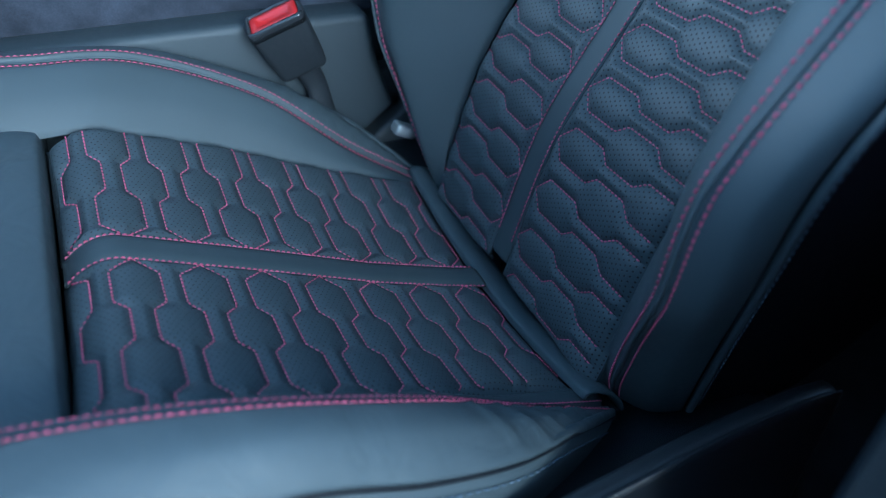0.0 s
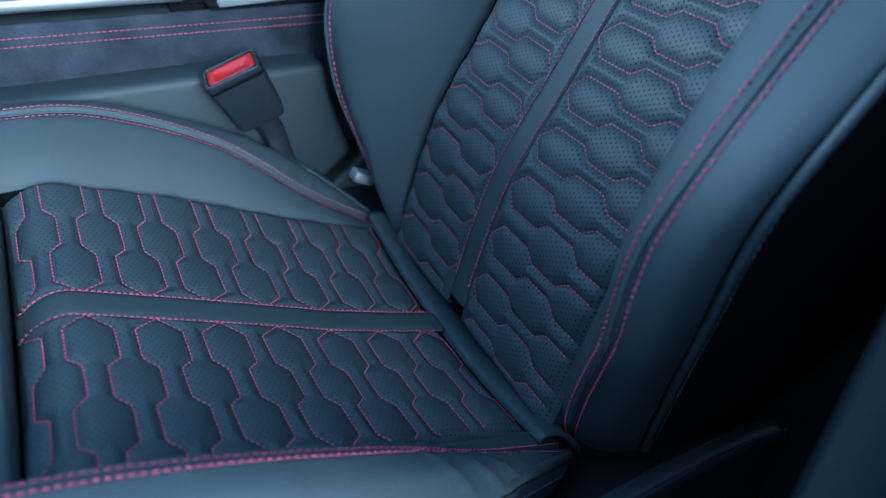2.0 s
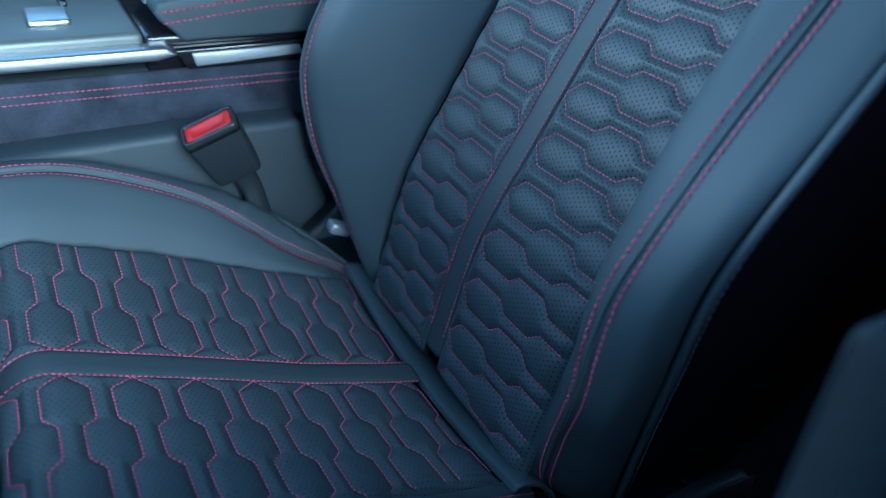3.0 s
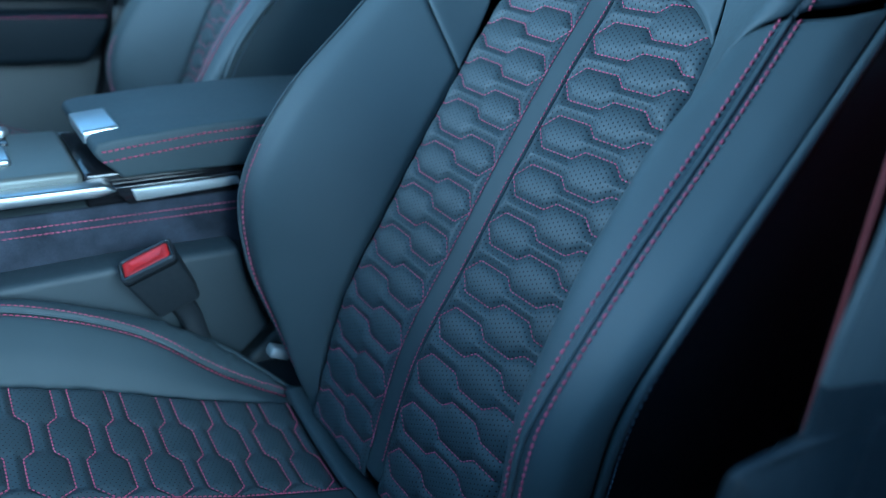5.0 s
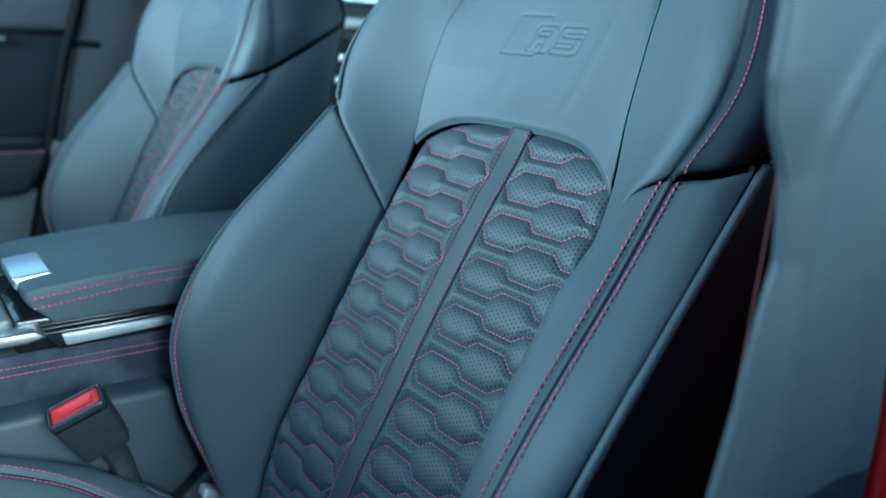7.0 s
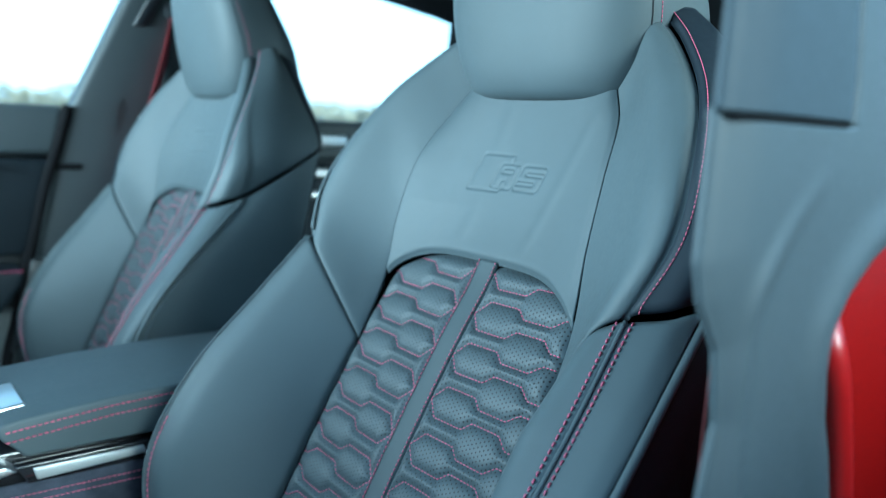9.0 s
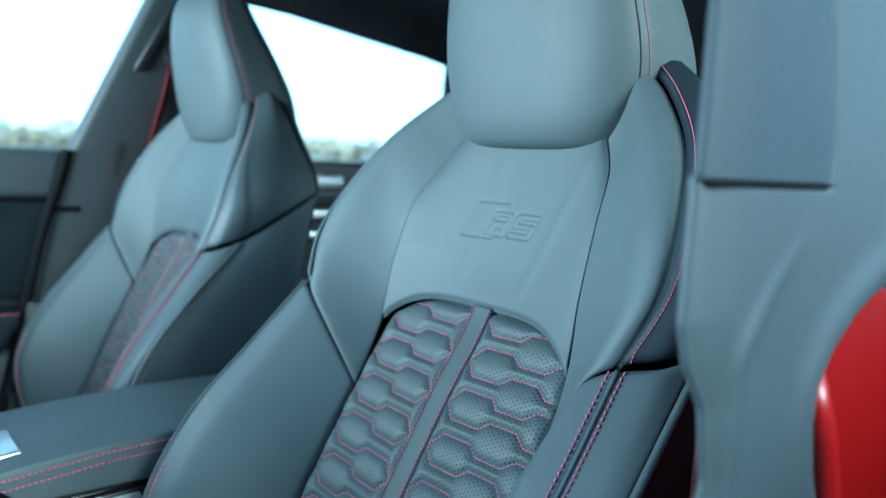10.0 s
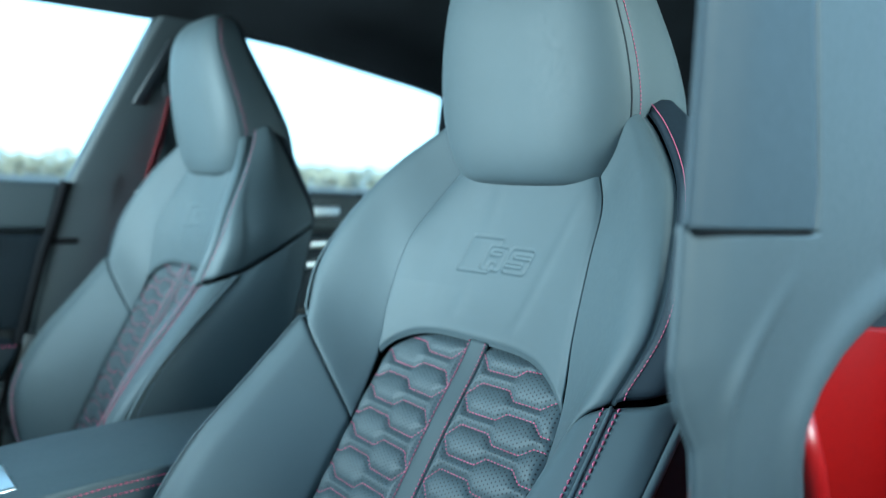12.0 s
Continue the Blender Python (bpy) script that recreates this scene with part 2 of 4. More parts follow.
def stitch_rows(name, rows, mat, parent, pitch=0.0042, length=0.0032, radius=0.00055, label=""):
    """Sewn stitches along rows of (points, normals): short thread pieces whose ends sink into the hide."""
    verts, faces = [], []
    for pts, nor in rows:
        pts, nor = np.asarray(pts, float), np.asarray(nor, float)
        d = np.r_[0, np.cumsum(np.linalg.norm(np.diff(pts, axis=0), axis=1))]
        if d[-1] < pitch:
            continue
        for s in np.arange(pitch * 0.5, d[-1], pitch):
            q = lambda t, arr: np.array([np.interp(t, d, arr[:, k]) for k in range(3)])
            p0, p1 = q(s - length / 2, pts), q(s + length / 2, pts)
            n = q(s, nor)
            n /= np.linalg.norm(n) + 1e-9
            ax = p1 - p0
            if np.linalg.norm(ax) < 1e-6:
                continue
            ax /= np.linalg.norm(ax)
            side = np.cross(ax, n)
            base = len(verts)
            for f, up, r in ((0.0, -0.6, 0.5), (0.25, 0.5, 1.0), (0.75, 0.5, 1.0), (1.0, -0.6, 0.5)):
                c = p0 + (p1 - p0) * f + n * radius * up
                verts += [c + side * radius * r, c + n * radius * r, c - side * radius * r, c - n * radius * r]
            for r in range(3):
                for k in range(4):
                    a, b2 = base + r * 4 + k, base + r * 4 + (k + 1) % 4
                    faces.append((a, b2, b2 + 4, a + 4))
            faces += [(base + 3, base + 2, base + 1, base), (base + 12, base + 13, base + 14, base + 15)]
    return mesh_object(name, verts, faces, mat, parent, label)


def tube(name, pts, radius, mat, parent=None, label="", sides=8, flat=1.0):
    pts = np.asarray(pts, float)
    tan = np.gradient(pts, axis=0)
    verts, faces = [], []
    a = None
    for p, t in zip(pts, tan):
        t = t / (np.linalg.norm(t) + 1e-9)
        if a is None:
            ref = np.array([0, 0, 1.0]) if abs(t[2]) < 0.9 else np.array([1.0, 0, 0])
            a = np.cross(t, ref)
        a = a - t * (a @ t)
        a /= np.linalg.norm(a)
        b = np.cross(t, a)
        for k in range(sides):
            w = 2 * math.pi * k / sides
            verts.append(p + radius * (a * math.cos(w) * flat + b * math.sin(w)))
    n = len(pts)
    for i in range(n - 1):
        for k in range(sides):
            a, b2 = i * sides + k, i * sides + (k + 1) % sides
            faces.append((a, b2, b2 + sides, a + sides))
    faces += [tuple(range(sides))[::-1], tuple(range((n - 1) * sides, n * sides))]
    return mesh_object(name, verts, faces, mat, parent, label)


def box_bm(x0, x1, y0, y1, z0, z1, bevel=0.004, segments=3):
    bm = bmesh.new()
    bmesh.ops.create_cube(bm, size=1.0)
    for v in bm.verts:
        v.co = Vector((x0 + (v.co.x + 0.5) * (x1 - x0), y0 + (v.co.y + 0.5) * (y1 - y0), z0 + (v.co.z + 0.5) * (z1 - z0)))
    if bevel:
        bmesh.ops.bevel(bm, geom=bm.edges[:], offset=bevel, segments=segments, affect="EDGES", profile=0.5)
    return bm


def prism_bm(outline, axis, lo, hi, bevel=0.0, segments=2):
    """An outline in two coordinates, drawn out along the third axis."""
    bm = bmesh.new()
    place = {"x": lambda a, b, t: (t, a, b), "y": lambda a, b, t: (a, t, b), "z": lambda a, b, t: (a, b, t)}[axis]
    v0 = [bm.verts.new(place(a, b, lo)) for a, b in outline]
    v1 = [bm.verts.new(place(a, b, hi)) for a, b in outline]
    bm.faces.new(v0)
    bm.faces.new(v1[::-1])
    k = len(outline)
    for i in range(k):
        bm.faces.new((v0[i], v1[i], v1[(i + 1) % k], v0[(i + 1) % k]))
    bmesh.ops.recalc_face_normals(bm, faces=bm.faces)
    if bevel:
        bmesh.ops.bevel(bm, geom=bm.edges[:], offset=bevel, segments=segments, affect="EDGES", profile=0.5, clamp_overlap=True)
    return bm


def move_bm(bm, m):
    bm.transform(m)
    return bm


# ---- the sports seat ----
BACK = spline([(0.045, 0.0, 0.440), (0.057, 0.0, 0.492), (0.083, 0.0, 0.587), (0.126, 0.0, 0.668), (0.165, 0.0, 0.740), (0.212, 0.0, 0.820),
               (0.256, 0.0, 0.890), (0.287, 0.0, 0.980), (0.306, 0.0, 1.055), (0.315, 0.0, 1.080)], 400)
BACK_LEN = np.r_[0, np.cumsum(np.linalg.norm(np.diff(BACK, axis=0), axis=1))]
BACK_LOW = float(np.interp(0.492, BACK[:, 2], BACK_LEN))
INSERT = 0.127


def back_point(a, y):
    """Backrest surface: a metres up from the lower end of the quilted field, y across."""
    a, y = np.asarray(a, float) + BACK_LOW, np.asarray(y, float)
    x = np.interp(a, BACK_LEN, BACK[:, 0]) - 0.0015 * (y / INSERT) ** 2
    return np.stack([x, y, np.interp(a, BACK_LEN, BACK[:, 2])], -1)


def back_at_z(z):
    return np.interp(z, BACK[:, 2], BACK_LEN) - BACK_LOW


def cushion_point(x, y):
    """Seat cushion surface over x and y, falling to the rear and rolled down at the front."""
    x, y = np.asarray(x, float), np.asarray(y, float)
    z = np.interp(x, [-0.30, -0.237, -0.15, -0.062, 0.0, 0.06], [0.577, 0.556, 0.521, 0.484, 0.4625, 0.444]) + 0.021 * (y / 0.17) ** 2
    front = np.clip((-0.240 - x) / 0.035, 0, 1)
    z = z - 0.024 * front**2
    return np.stack([x, y, z], -1)


STRIPE = 0.0130
# Half the width of a hexagon chain against the distance from the middle stripe: backrest and cushion.
BACK_CHAIN = ([0.0, 0.013, 0.048, 0.0575, 0.0895, 0.101, 0.136, 0.146, 0.178], [0.0, 1.0, 1.0, 0.42, 0.42, 1.05, 1.05, 0.42, 0.42])
CUSHION_CHAIN = ([0.0, 0.0135, 0.0465, 0.0555, 0.087, 0.0965, 0.131, 0.140, 0.172], [0.0, 1.0, 1.0, 0.45, 0.45, 1.0, 1.0, 0.45, 0.45])


def chain_lines(centres, half, reach, slant, chain):
    """Stitch lines of one half field as polylines of (along, |y|)."""
    lines = []
    for c in centres:
        for s in (-1, 1):
            d = [q for q in chain[0] if q < reach] + [reach]
            w = np.interp(d, *chain)
            lines.append([(c + s * half * wi + slant * di, STRIPE + di) for di, wi in zip(d, w)])
    return lines


def line_distance(p, lines):
    """The distance of each point to the nearest of the polylines."""
    best = np.full(len(p), 1.0)
    for ln in lines:
        for a, b in zip(ln[:-1], ln[1:]):
            a, b = np.array(a), np.array(b)
            ab = b - a
            near = np.where((p[:, 0] > min(a[0], b[0]) - 0.02) & (p[:, 0] < max(a[0], b[0]) + 0.02) & (p[:, 1] > min(a[1], b[1]) - 0.02) & (p[:, 1] < max(a[1], b[1]) + 0.02))[0]
            if len(near):
                q = p[near]
                t = np.clip(((q - a) @ ab) / max(ab @ ab, 1e-12), 0, 1)
                best[near] = np.minimum(best[near], np.linalg.norm(q - a - t[:, None] * ab, axis=1))
    return best


def quilt_field(name, parent, side, point, lo, hi, reach, lines, puff, up, nu, nv, edge):
    """One half of a quilted insert. lo, hi, reach: its ends and outer edge as functions; up: which way the surface faces."""
    t = np.linspace(0, 1, nu)
    v = np.linspace(0, 1, nv)
    yy = STRIPE - 0.0005 + t[None, :] * (reach(v)[:, None] - STRIPE)
    aa = lo(yy) + v[:, None] * (hi(yy) - lo(yy))
    flat = np.stack([aa.ravel(), yy.ravel()], 1)
    d = line_distance(flat, lines)
    d = np.maximum(np.minimum(d, (yy.ravel() - STRIPE) + 0.0006), 0)
    h = puff * (1 - np.exp(-((d / 0.0046) ** 1.1)))
    rim = np.minimum(reach(v)[:, None] - yy, np.minimum((aa - lo(yy)) * 2 + 0.003, hi(yy) - aa)).ravel()
    h = h * (1 - np.exp(-((np.maximum(rim, 0) / 0.009) ** 2))) - edge * np.exp(-((np.maximum(rim, 0) / 0.006) ** 2))
    g = point(aa, side * yy)
    n = grid_normals(g)
    n *= np.sign((n * up).sum(-1, keepdims=True))
    g = g + n * h.reshape(aa.shape)[..., None]
    flip = float((grid_normals(g) * up).sum()) < 0
    return grid_mesh(name, g, cushion_leather if name.startswith("cushion") else quilt_leather, parent, "quilted perforated leather field with hexagon stitching", flip=flip, thick=0.003, uvs=flat)


def on_surface(point, up, a, y, lift=0.0003):
    a, y = np.asarray(a, float), np.asarray(y, float)
    e = 0.0008
    du, dv = point(a + e, y) - point(a - e, y), point(a, y + e) - point(a, y - e)
    n = np.cross(du, dv)
    n /= np.linalg.norm(n, axis=-1, keepdims=True)
    n *= np.sign((n * up).sum(-1, keepdims=True))
    return point(a, y) + n * lift, n


def field_stitches(name, parent, point, up, fields, lo, hi, stripe_ends, pitch=0.0040):
    rows = []
    for side, lines, limit in fields:
        for ln in lines:
            ln = np.array(ln)
            d = np.r_[0, np.cumsum(np.linalg.norm(np.diff(ln, axis=0), axis=1))]
            s = np.arange(0, d[-1], 0.001)
            a, y = np.interp(s, d, ln[:, 0]), np.interp(s, d, ln[:, 1])
            ok = (a > lo(y) + 0.004) & (a < hi(y) - 0.006) & (y < limit(a) - 0.007)
            cut = np.where(np.diff(ok.astype(int)) != 0)[0] + 1
            for chunk in np.split(np.arange(len(s)), cut):
                if len(chunk) > 3 and ok[chunk[0]]:
                    rows.append(on_surface(point, up, a[chunk], side * y[chunk]))
    obs = [stitch_rows(name, rows, red_thread, parent, pitch=pitch, length=0.0029, radius=0.00062, label="red hexagon stitching")]
    for side in (-1, 1):
        a = np.linspace(*stripe_ends, 300)
        if name.startswith("cushion"):
            p, n = on_surface(point, up, a, np.full(300, side * (STRIPE + 0.0006)), 0.0012)
        else:
            u = 1 - 0.0020 / STRIPE
            p, n = on_surface(point, up, a, np.full(300, side * u * STRIPE), 0.0013 + 0.0020 * (1 - u**4))
        obs.append(stitch_rows("stripe_stitching", [(p, n)], red_thread, parent, pitch=0.0042, length=0.0030, radius=0.00075))
    return obs


def make_seat(outer):
    seat = thing("sports_seat", "blue-grey leather sports seat with red hexagon quilting", "car seat", (0.0, 0.0, 0.30), "front sports seats")
    inv = Matrix.Translation((0, 0, -0.30))
    forward, upward = np.array([-0.85, 0.0, 0.53]), np.array([0.3, 0.0, 0.95])
    built = []

    # Quilted backrest field
    top_z = lambda y: 0.8945 - 0.033 * (np.abs(y) / 0.132) ** 4.4
    b_lo = lambda y: np.zeros_like(np.asarray(y, float)) - 0.034
    b_hi = lambda y: back_at_z(top_z(np.asarray(y, float)))
    near_w = lambda v: np.interp(v, [0, 0.35, 0.75, 1], [0.150, 0.150, 0.138, 0.130])
    b_reach = {-1: near_w, 1: lambda v: np.full(np.shape(v), INSERT)}
    centres = [-0.036, 0.0095, 0.0548, 0.1002, 0.1435, 0.1870, 0.2305, 0.2740, 0.3178, 0.3600, 0.4015, 0.4430]
    b_lines = chain_lines(centres, 0.0143, 0.122, 0.03, BACK_CHAIN)
    b_wide = chain_lines(centres, 0.0143, 0.140, 0.03, BACK_CHAIN)
    for side in (-1, 1):
        built.append(quilt_field("backrest_quilt", seat, side, back_point, b_lo, b_hi, b_reach[side], b_wide if side < 0 else b_lines, 0.0046, forward, 120, 380, 0.005))
    built += field_stitches("backrest_stitching", seat, back_point, forward, [(-1, b_wide, lambda a: near_w((a + 0.02) / 0.46)), (1, b_lines, lambda a: np.full(np.shape(a), INSERT))],
                            b_lo, b_hi, (0.0, float(b_hi(0.0)) - 0.001))
    a = np.linspace(-0.02, float(b_hi(0.0)), 160)
    u = np.linspace(-1, 1, 17)
    g = back_point(np.repeat(a[:, None], 17, 1), np.repeat(u[None] * STRIPE, 160, 0))
    n = grid_normals(g)
    n *= np.sign((n * forward).sum(-1, keepdims=True))
    g = g + n * (0.0004 + 0.0020 * (1 - u**4))[None, :, None]
    built.append(grid_mesh("backrest_stripe", g, stripe_leather, seat, "plain leather stripe between two stitch rows", flip=float((grid_normals(g) * forward).sum()) < 0))

    # Quilted cushion field
    c_lo = lambda y: np.full(np.shape(y), -0.2770)
    c_hi = lambda y: np.full(np.shape(y), 0.034)
    c_edge = {-1: lambda x: np.interp(x, [-0.28, -0.15, 0.03], [0.180, 0.168, 0.146]), 1: lambda x: np.interp(x, [-0.28, -0.15, 0.03], [0.146, 0.153, 0.146])}
    c_lines = chain_lines([-0.2352 + 0.0412 * k for k in range(-1, 8)], 0.0145, 0.170, 0.0, CUSHION_CHAIN)
    for side in (-1, 1):
        c_reach = lambda v: c_edge[side](-0.2770 + v * (0.034 + 0.2770))
        built.append(quilt_field("cushion_quilt", seat, side, cushion_point, c_lo, c_hi, c_reach, c_lines, 0.0042, upward, 140, 270, 0.006))
    built += field_stitches("cushion_stitching", seat, cushion_point, upward, [(-1, c_lines, c_edge[-1]), (1, c_lines, c_edge[1])], c_lo, c_hi, (-0.2755, 0.033))
    x = np.linspace(-0.2770, 0.034, 120)
    g = cushion_point(np.repeat(x[:, None], 17, 1), np.repeat(u[None] * STRIPE, 120, 0))
    n = grid_normals(g)
    n *= np.sign((n * upward).sum(-1, keepdims=True))
    sink = np.clip((x + 0.279) / 0.03, 0, 1)[:, None]
    g = g + n * ((0.0010 + 0.0020 * (1 - u**4))[None, :] * sink)[..., None]
    built.append(grid_mesh("cushion_stripe", g, stripe_leather, seat, "plain leather stripe between two stitch rows", flip=float((grid_normals(g) * upward).sum()) < 0))

    # Plain roll at the rear of the cushion
    y = np.linspace(-1, 1, 60)
    rows = []
    for k, (dx, dz) in enumerate([(0.034, -0.006), (0.038, 0.001), (0.050, 0.003), (0.066, -0.004), (0.078, -0.022), (0.082, -0.06)]):
        rows.append(np.stack([np.full(60, dx), y * 0.161, cushion_point(np.full(60, 0.036), y * 0.161)[:, 2] + dz - 0.35 * (dx - 0.036)], -1))
    g = loft(rows, 30)
    built.append(grid_mesh("rear_roll", g, leather, seat, "plain leather roll before the backrest", flip=grid_normals(g)[..., 2].sum() < 0))

    # Backrest bolsters, wings and sides
    seam_low = [(0.088, 0.130, 0.415), (0.062, 0.150, 0.470), (0.040, 0.178, 0.540), (0.023, 0.206, 0.605), (0.026, 0.221, 0.680), (0.073, 0.224, 0.762), (0.138, 0.217, 0.833), (0.192, 0.209, 0.893)]
    seam_high = [(0.195, 0.208, 0.900), (0.215, 0.224, 0.950), (0.240, 0.215, 1.000), (0.275, 0.190, 1.050), (0.308, 0.150, 1.090), (0.330, 0.113, 1.118)]
    piping = [(0.145, 0.160, 0.395), (0.115, 0.185, 0.450), (0.099, 0.203, 0.520), (0.074, 0.232, 0.620), (0.064, 0.251, 0.700), (0.090, 0.262, 0.770), (0.152, 0.256, 0.835), (0.238, 0.240, 0.905)]
    wing_near = [(0.192, 0.134, 0.797), (0.233, 0.124, 0.860), (0.256, 0.114, 0.920), (0.277, 0.109, 0.980), (0.296, 0.104, 1.025), (0.307, 0.090, 1.057)]
    wing_far = [(0.196, 0.122, 0.797), (0.230, 0.127, 0.860), (0.246, 0.131, 0.920), (0.264, 0.124, 0.980), (0.289, 0.106, 1.025), (0.307, 0.090, 1.057)]
    rear_low = [(0.300, 0.160, 0.395), (0.295, 0.180, 0.450), (0.292, 0.205, 0.530), (0.290, 0.232, 0.620), (0.295, 0.244, 0.700), (0.312, 0.246, 0.790), (0.338, 0.242, 0.880), (0.366, 0.232, 0.965)]
    rear_high = [(0.368, 0.231, 0.970), (0.369, 0.226, 0.985), (0.368, 0.213, 1.008), (0.364, 0.190, 1.040), (0.361, 0.155, 1.085), (0.364, 0.118, 1.112)]
    for s in (-1, 1):
        m = np.array([1, s, 1])
        S = even(spline(seam_low, 200), 110) + np.array([0.0 if s < 0 else -0.008, 0.0 if s < 0 else -0.002, 0.0])
        if s < 0:
            S[:, 1] += np.interp(S[:, 2], [0.50, 0.60, 0.68, 0.90], [0.008, 0.006, -0.003, -0.002])
        edge_a = np.linspace(-0.03, float(back_at_z(0.797)), 110)
        A = back_point(edge_a, (near_w((edge_a + 0.02) / 0.46) if s < 0 else np.full(110, INSERT)) - 0.004) + np.array([0.0015, 0, 0.0])
        q = (0.008, 0.022, 0.028, 0.011) if s < 0 else (0.006, 0.015, 0.016, 0.003)
        across = S - A
        out = np.cross(np.gradient(S, axis=0), across)
        out /= np.linalg.norm(out, axis=1, keepdims=True)
        out *= np.sign(out[:, :1]) * -1
        fade = np.interp(np.linspace(0, 1, 110), *(([0, 0.3, 0.5, 0.68, 0.85, 1], [0.05, 0.12, 0.35, 0.68, 0.82, 0.5]) if s < 0 else ([0, 0.15, 0.6, 1], [0.2, 0.7, 1.0, 0.55])))[:, None]
        inner = [A, A + 0.12 * across + out * q[0] * fade, A + 0.45 * across + out * q[1] * fade, A + 0.78 * across + out * q[2] * fade, A + 0.95 * across + out * q[3] * fade, S]
        g = loft(inner, 56) * m
        fl = grid_normals(g)[..., 0].sum() > 0
        joint = g[-1].copy()
        g = tuck(g, "u0", 0.0030, 0.0045, flip=fl)
        if s < 0:
            g = tuck(g, "u1", 0.0011, 0.0018, flip=fl)
        g = tuck(g, "v1", 0.0013, 0.0028, flip=fl)
        built.append(grid_mesh("backrest_bolster", g, leather, seat, "smooth leather side bolster of the backrest", flip=fl))
        rows = [edge_row(g, "u1", 0.0058, 0.0006, -1 if fl else 1)]
        if s > 0:
            rows = [(rows[0][0][:66], rows[0][1][:66])]
        P = even(spline(piping, 200), 110)
        if s > 0:
            P = P + np.interp(P[:, 2], [0.62, 0.74, 0.90], [0.0, 1.0, 0.9])[:, None] * np.array([0.045, -0.026, 0.0])
        side_out = np.array([-0.25, 1.0, 0.1]) * (1.0 if s < 0 else 0.2)
        g = loft([S, S + 0.10 * (P - S) + side_out * 0.0032, S + 0.40 * (P - S) + side_out * 0.012, S + 0.80 * (P - S) + side_out * 0.0065, P], 40) * m
        fl = (grid_normals(g)[..., 1] * s).sum() < 0
        side_top = g[-1].copy()
        if s < 0:
            g = tuck(g, "u0", 0.0011, 0.0018, flip=fl)
        g = tuck(g, "u1", 0.0030, 0.007, flip=fl)
        g = tuck(g, "v1", 0.0018, 0.0035, flip=fl)
        built.append(grid_mesh("bolster_side", g, leather, seat, "smooth outer leather panel of the bolster", flip=fl))
        rows.append(edge_row(g, "u0", 0.0058, 0.0006, -1 if fl else 1))
        if s > 0:
            rows[1] = (rows[1][0][:66], rows[1][1][:66])
        built.append(tube("seam_welt", (S + np.array([-0.0006, 0.0004, 0.0])) * m, 0.0017 if s < 0 else 0.0013, leather, seat, "thin leather welt in the seam"))
        built.append(stitch_rows("bolster_stitching", rows, red_thread, seat, pitch=0.0052, length=0.0038, radius=0.0008, label="double red stitch row"))
        R = even(spline(rear_low, 200), 110)
        g = loft([P + np.array([0.001, -0.001, 0]), P + 0.3 * (R - P) + np.array([0, 0.007, 0]), P + 0.7 * (R - P) + np.array([0, 0.008, 0]), R], 30) * m
        fl = (grid_normals(g)[..., 1] * s).sum() < 0
        rear_top = g[-1].copy()
        g = tuck(g, "u0", 0.0016, 0.003, flip=fl)
        # outer side takes the near-black hide: shade beside the pillar, put into colour
        built.append(grid_mesh("seat_side", g, dark_leather if s == outer else leather, seat, "leather outer seat side, shade put into its near-black colour" if s == outer else "plain leather seat side", flip=fl))
        rows = [edge_row(g, "u0", 0.0090, 0.0005, -1 if fl else 1)]
        built.append(stitch_rows("piping_stitching", rows, blue_thread, seat, pitch=0.0062, length=0.0044, radius=0.0008, label="grey-blue stitch row"))
        built.append(tube("bolster_piping", (P + np.array([-0.0005, 0.0020, 0.0])) * m, 0.0032, leather, seat, "thin leather piping"))

        # upper wing
        W, SH = even(spline(wing_near if s < 0 else wing_far, 200), 90), even(spline(seam_high, 200), 90)
        across = SH - W
        out2 = np.cross(np.gradient(SH, axis=0), across)
        out2 /= np.linalg.norm(out2, axis=1, keepdims=True)
        out2 *= np.sign(out2[:, :1]) * -1
        g = loft([W, W + 0.12 * across + out2 * 0.002, W + 0.45 * across + out2 * 0.008, W + 0.78 * across + out2 * 0.014, W + 0.94 * across + out2 * 0.0085, SH], 56) * m
        g = meet(g, joint + np.array([0.0002, 0, 0.0006]), 0.30)
        fl = grid_normals(g)[..., 0].sum() > 0
        g = tuck(g, "u0", 0.0008, 0.002, flip=fl)
        g = tuck(g, "u1", 0.0055, 0.011, flip=fl)
        g = tuck(g, "v0", 0.0018, 0.0035, flip=fl)
        built.append(grid_mesh("shoulder_wing", g, leather, seat, "smooth leather shoulder wing", flip=fl))
        RH = even(spline(rear_high, 200), 90)
        g = loft([SH, SH + 0.12 * (RH - SH) + np.array([0.0, 0.006, 0.003]), SH + 0.6 * (RH - SH) + np.array([0.0, 0.014, 0.006]), RH], 70) * m
        base = np.concatenate([side_top, rear_top[1:]])
        g = meet(g, even(base, 70) + np.array([0, 0, 0.004]), 0.35)
        fl = (grid_normals(g)[..., 1] * s).sum() < 0
        g = tuck(g, "u0", 0.003, 0.004, flip=fl)
        g = tuck(g, "v0", 0.0025, 0.004, flip=fl)
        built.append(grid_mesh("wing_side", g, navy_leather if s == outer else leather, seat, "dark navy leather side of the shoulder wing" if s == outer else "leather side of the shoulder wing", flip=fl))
        rows = [edge_row(g, "u0", 0.0072, 0.0005, -1 if fl else 1)]
        if s < 0:
            built.append(stitch_rows("wing_stitching", rows, red_thread, seat, pitch=0.0038, length=0.0028, radius=0.00045))

    # Shoulder panel with its pressed badge
    nv, nu = 150, 190
    t = np.linspace(-1, 1, nu)
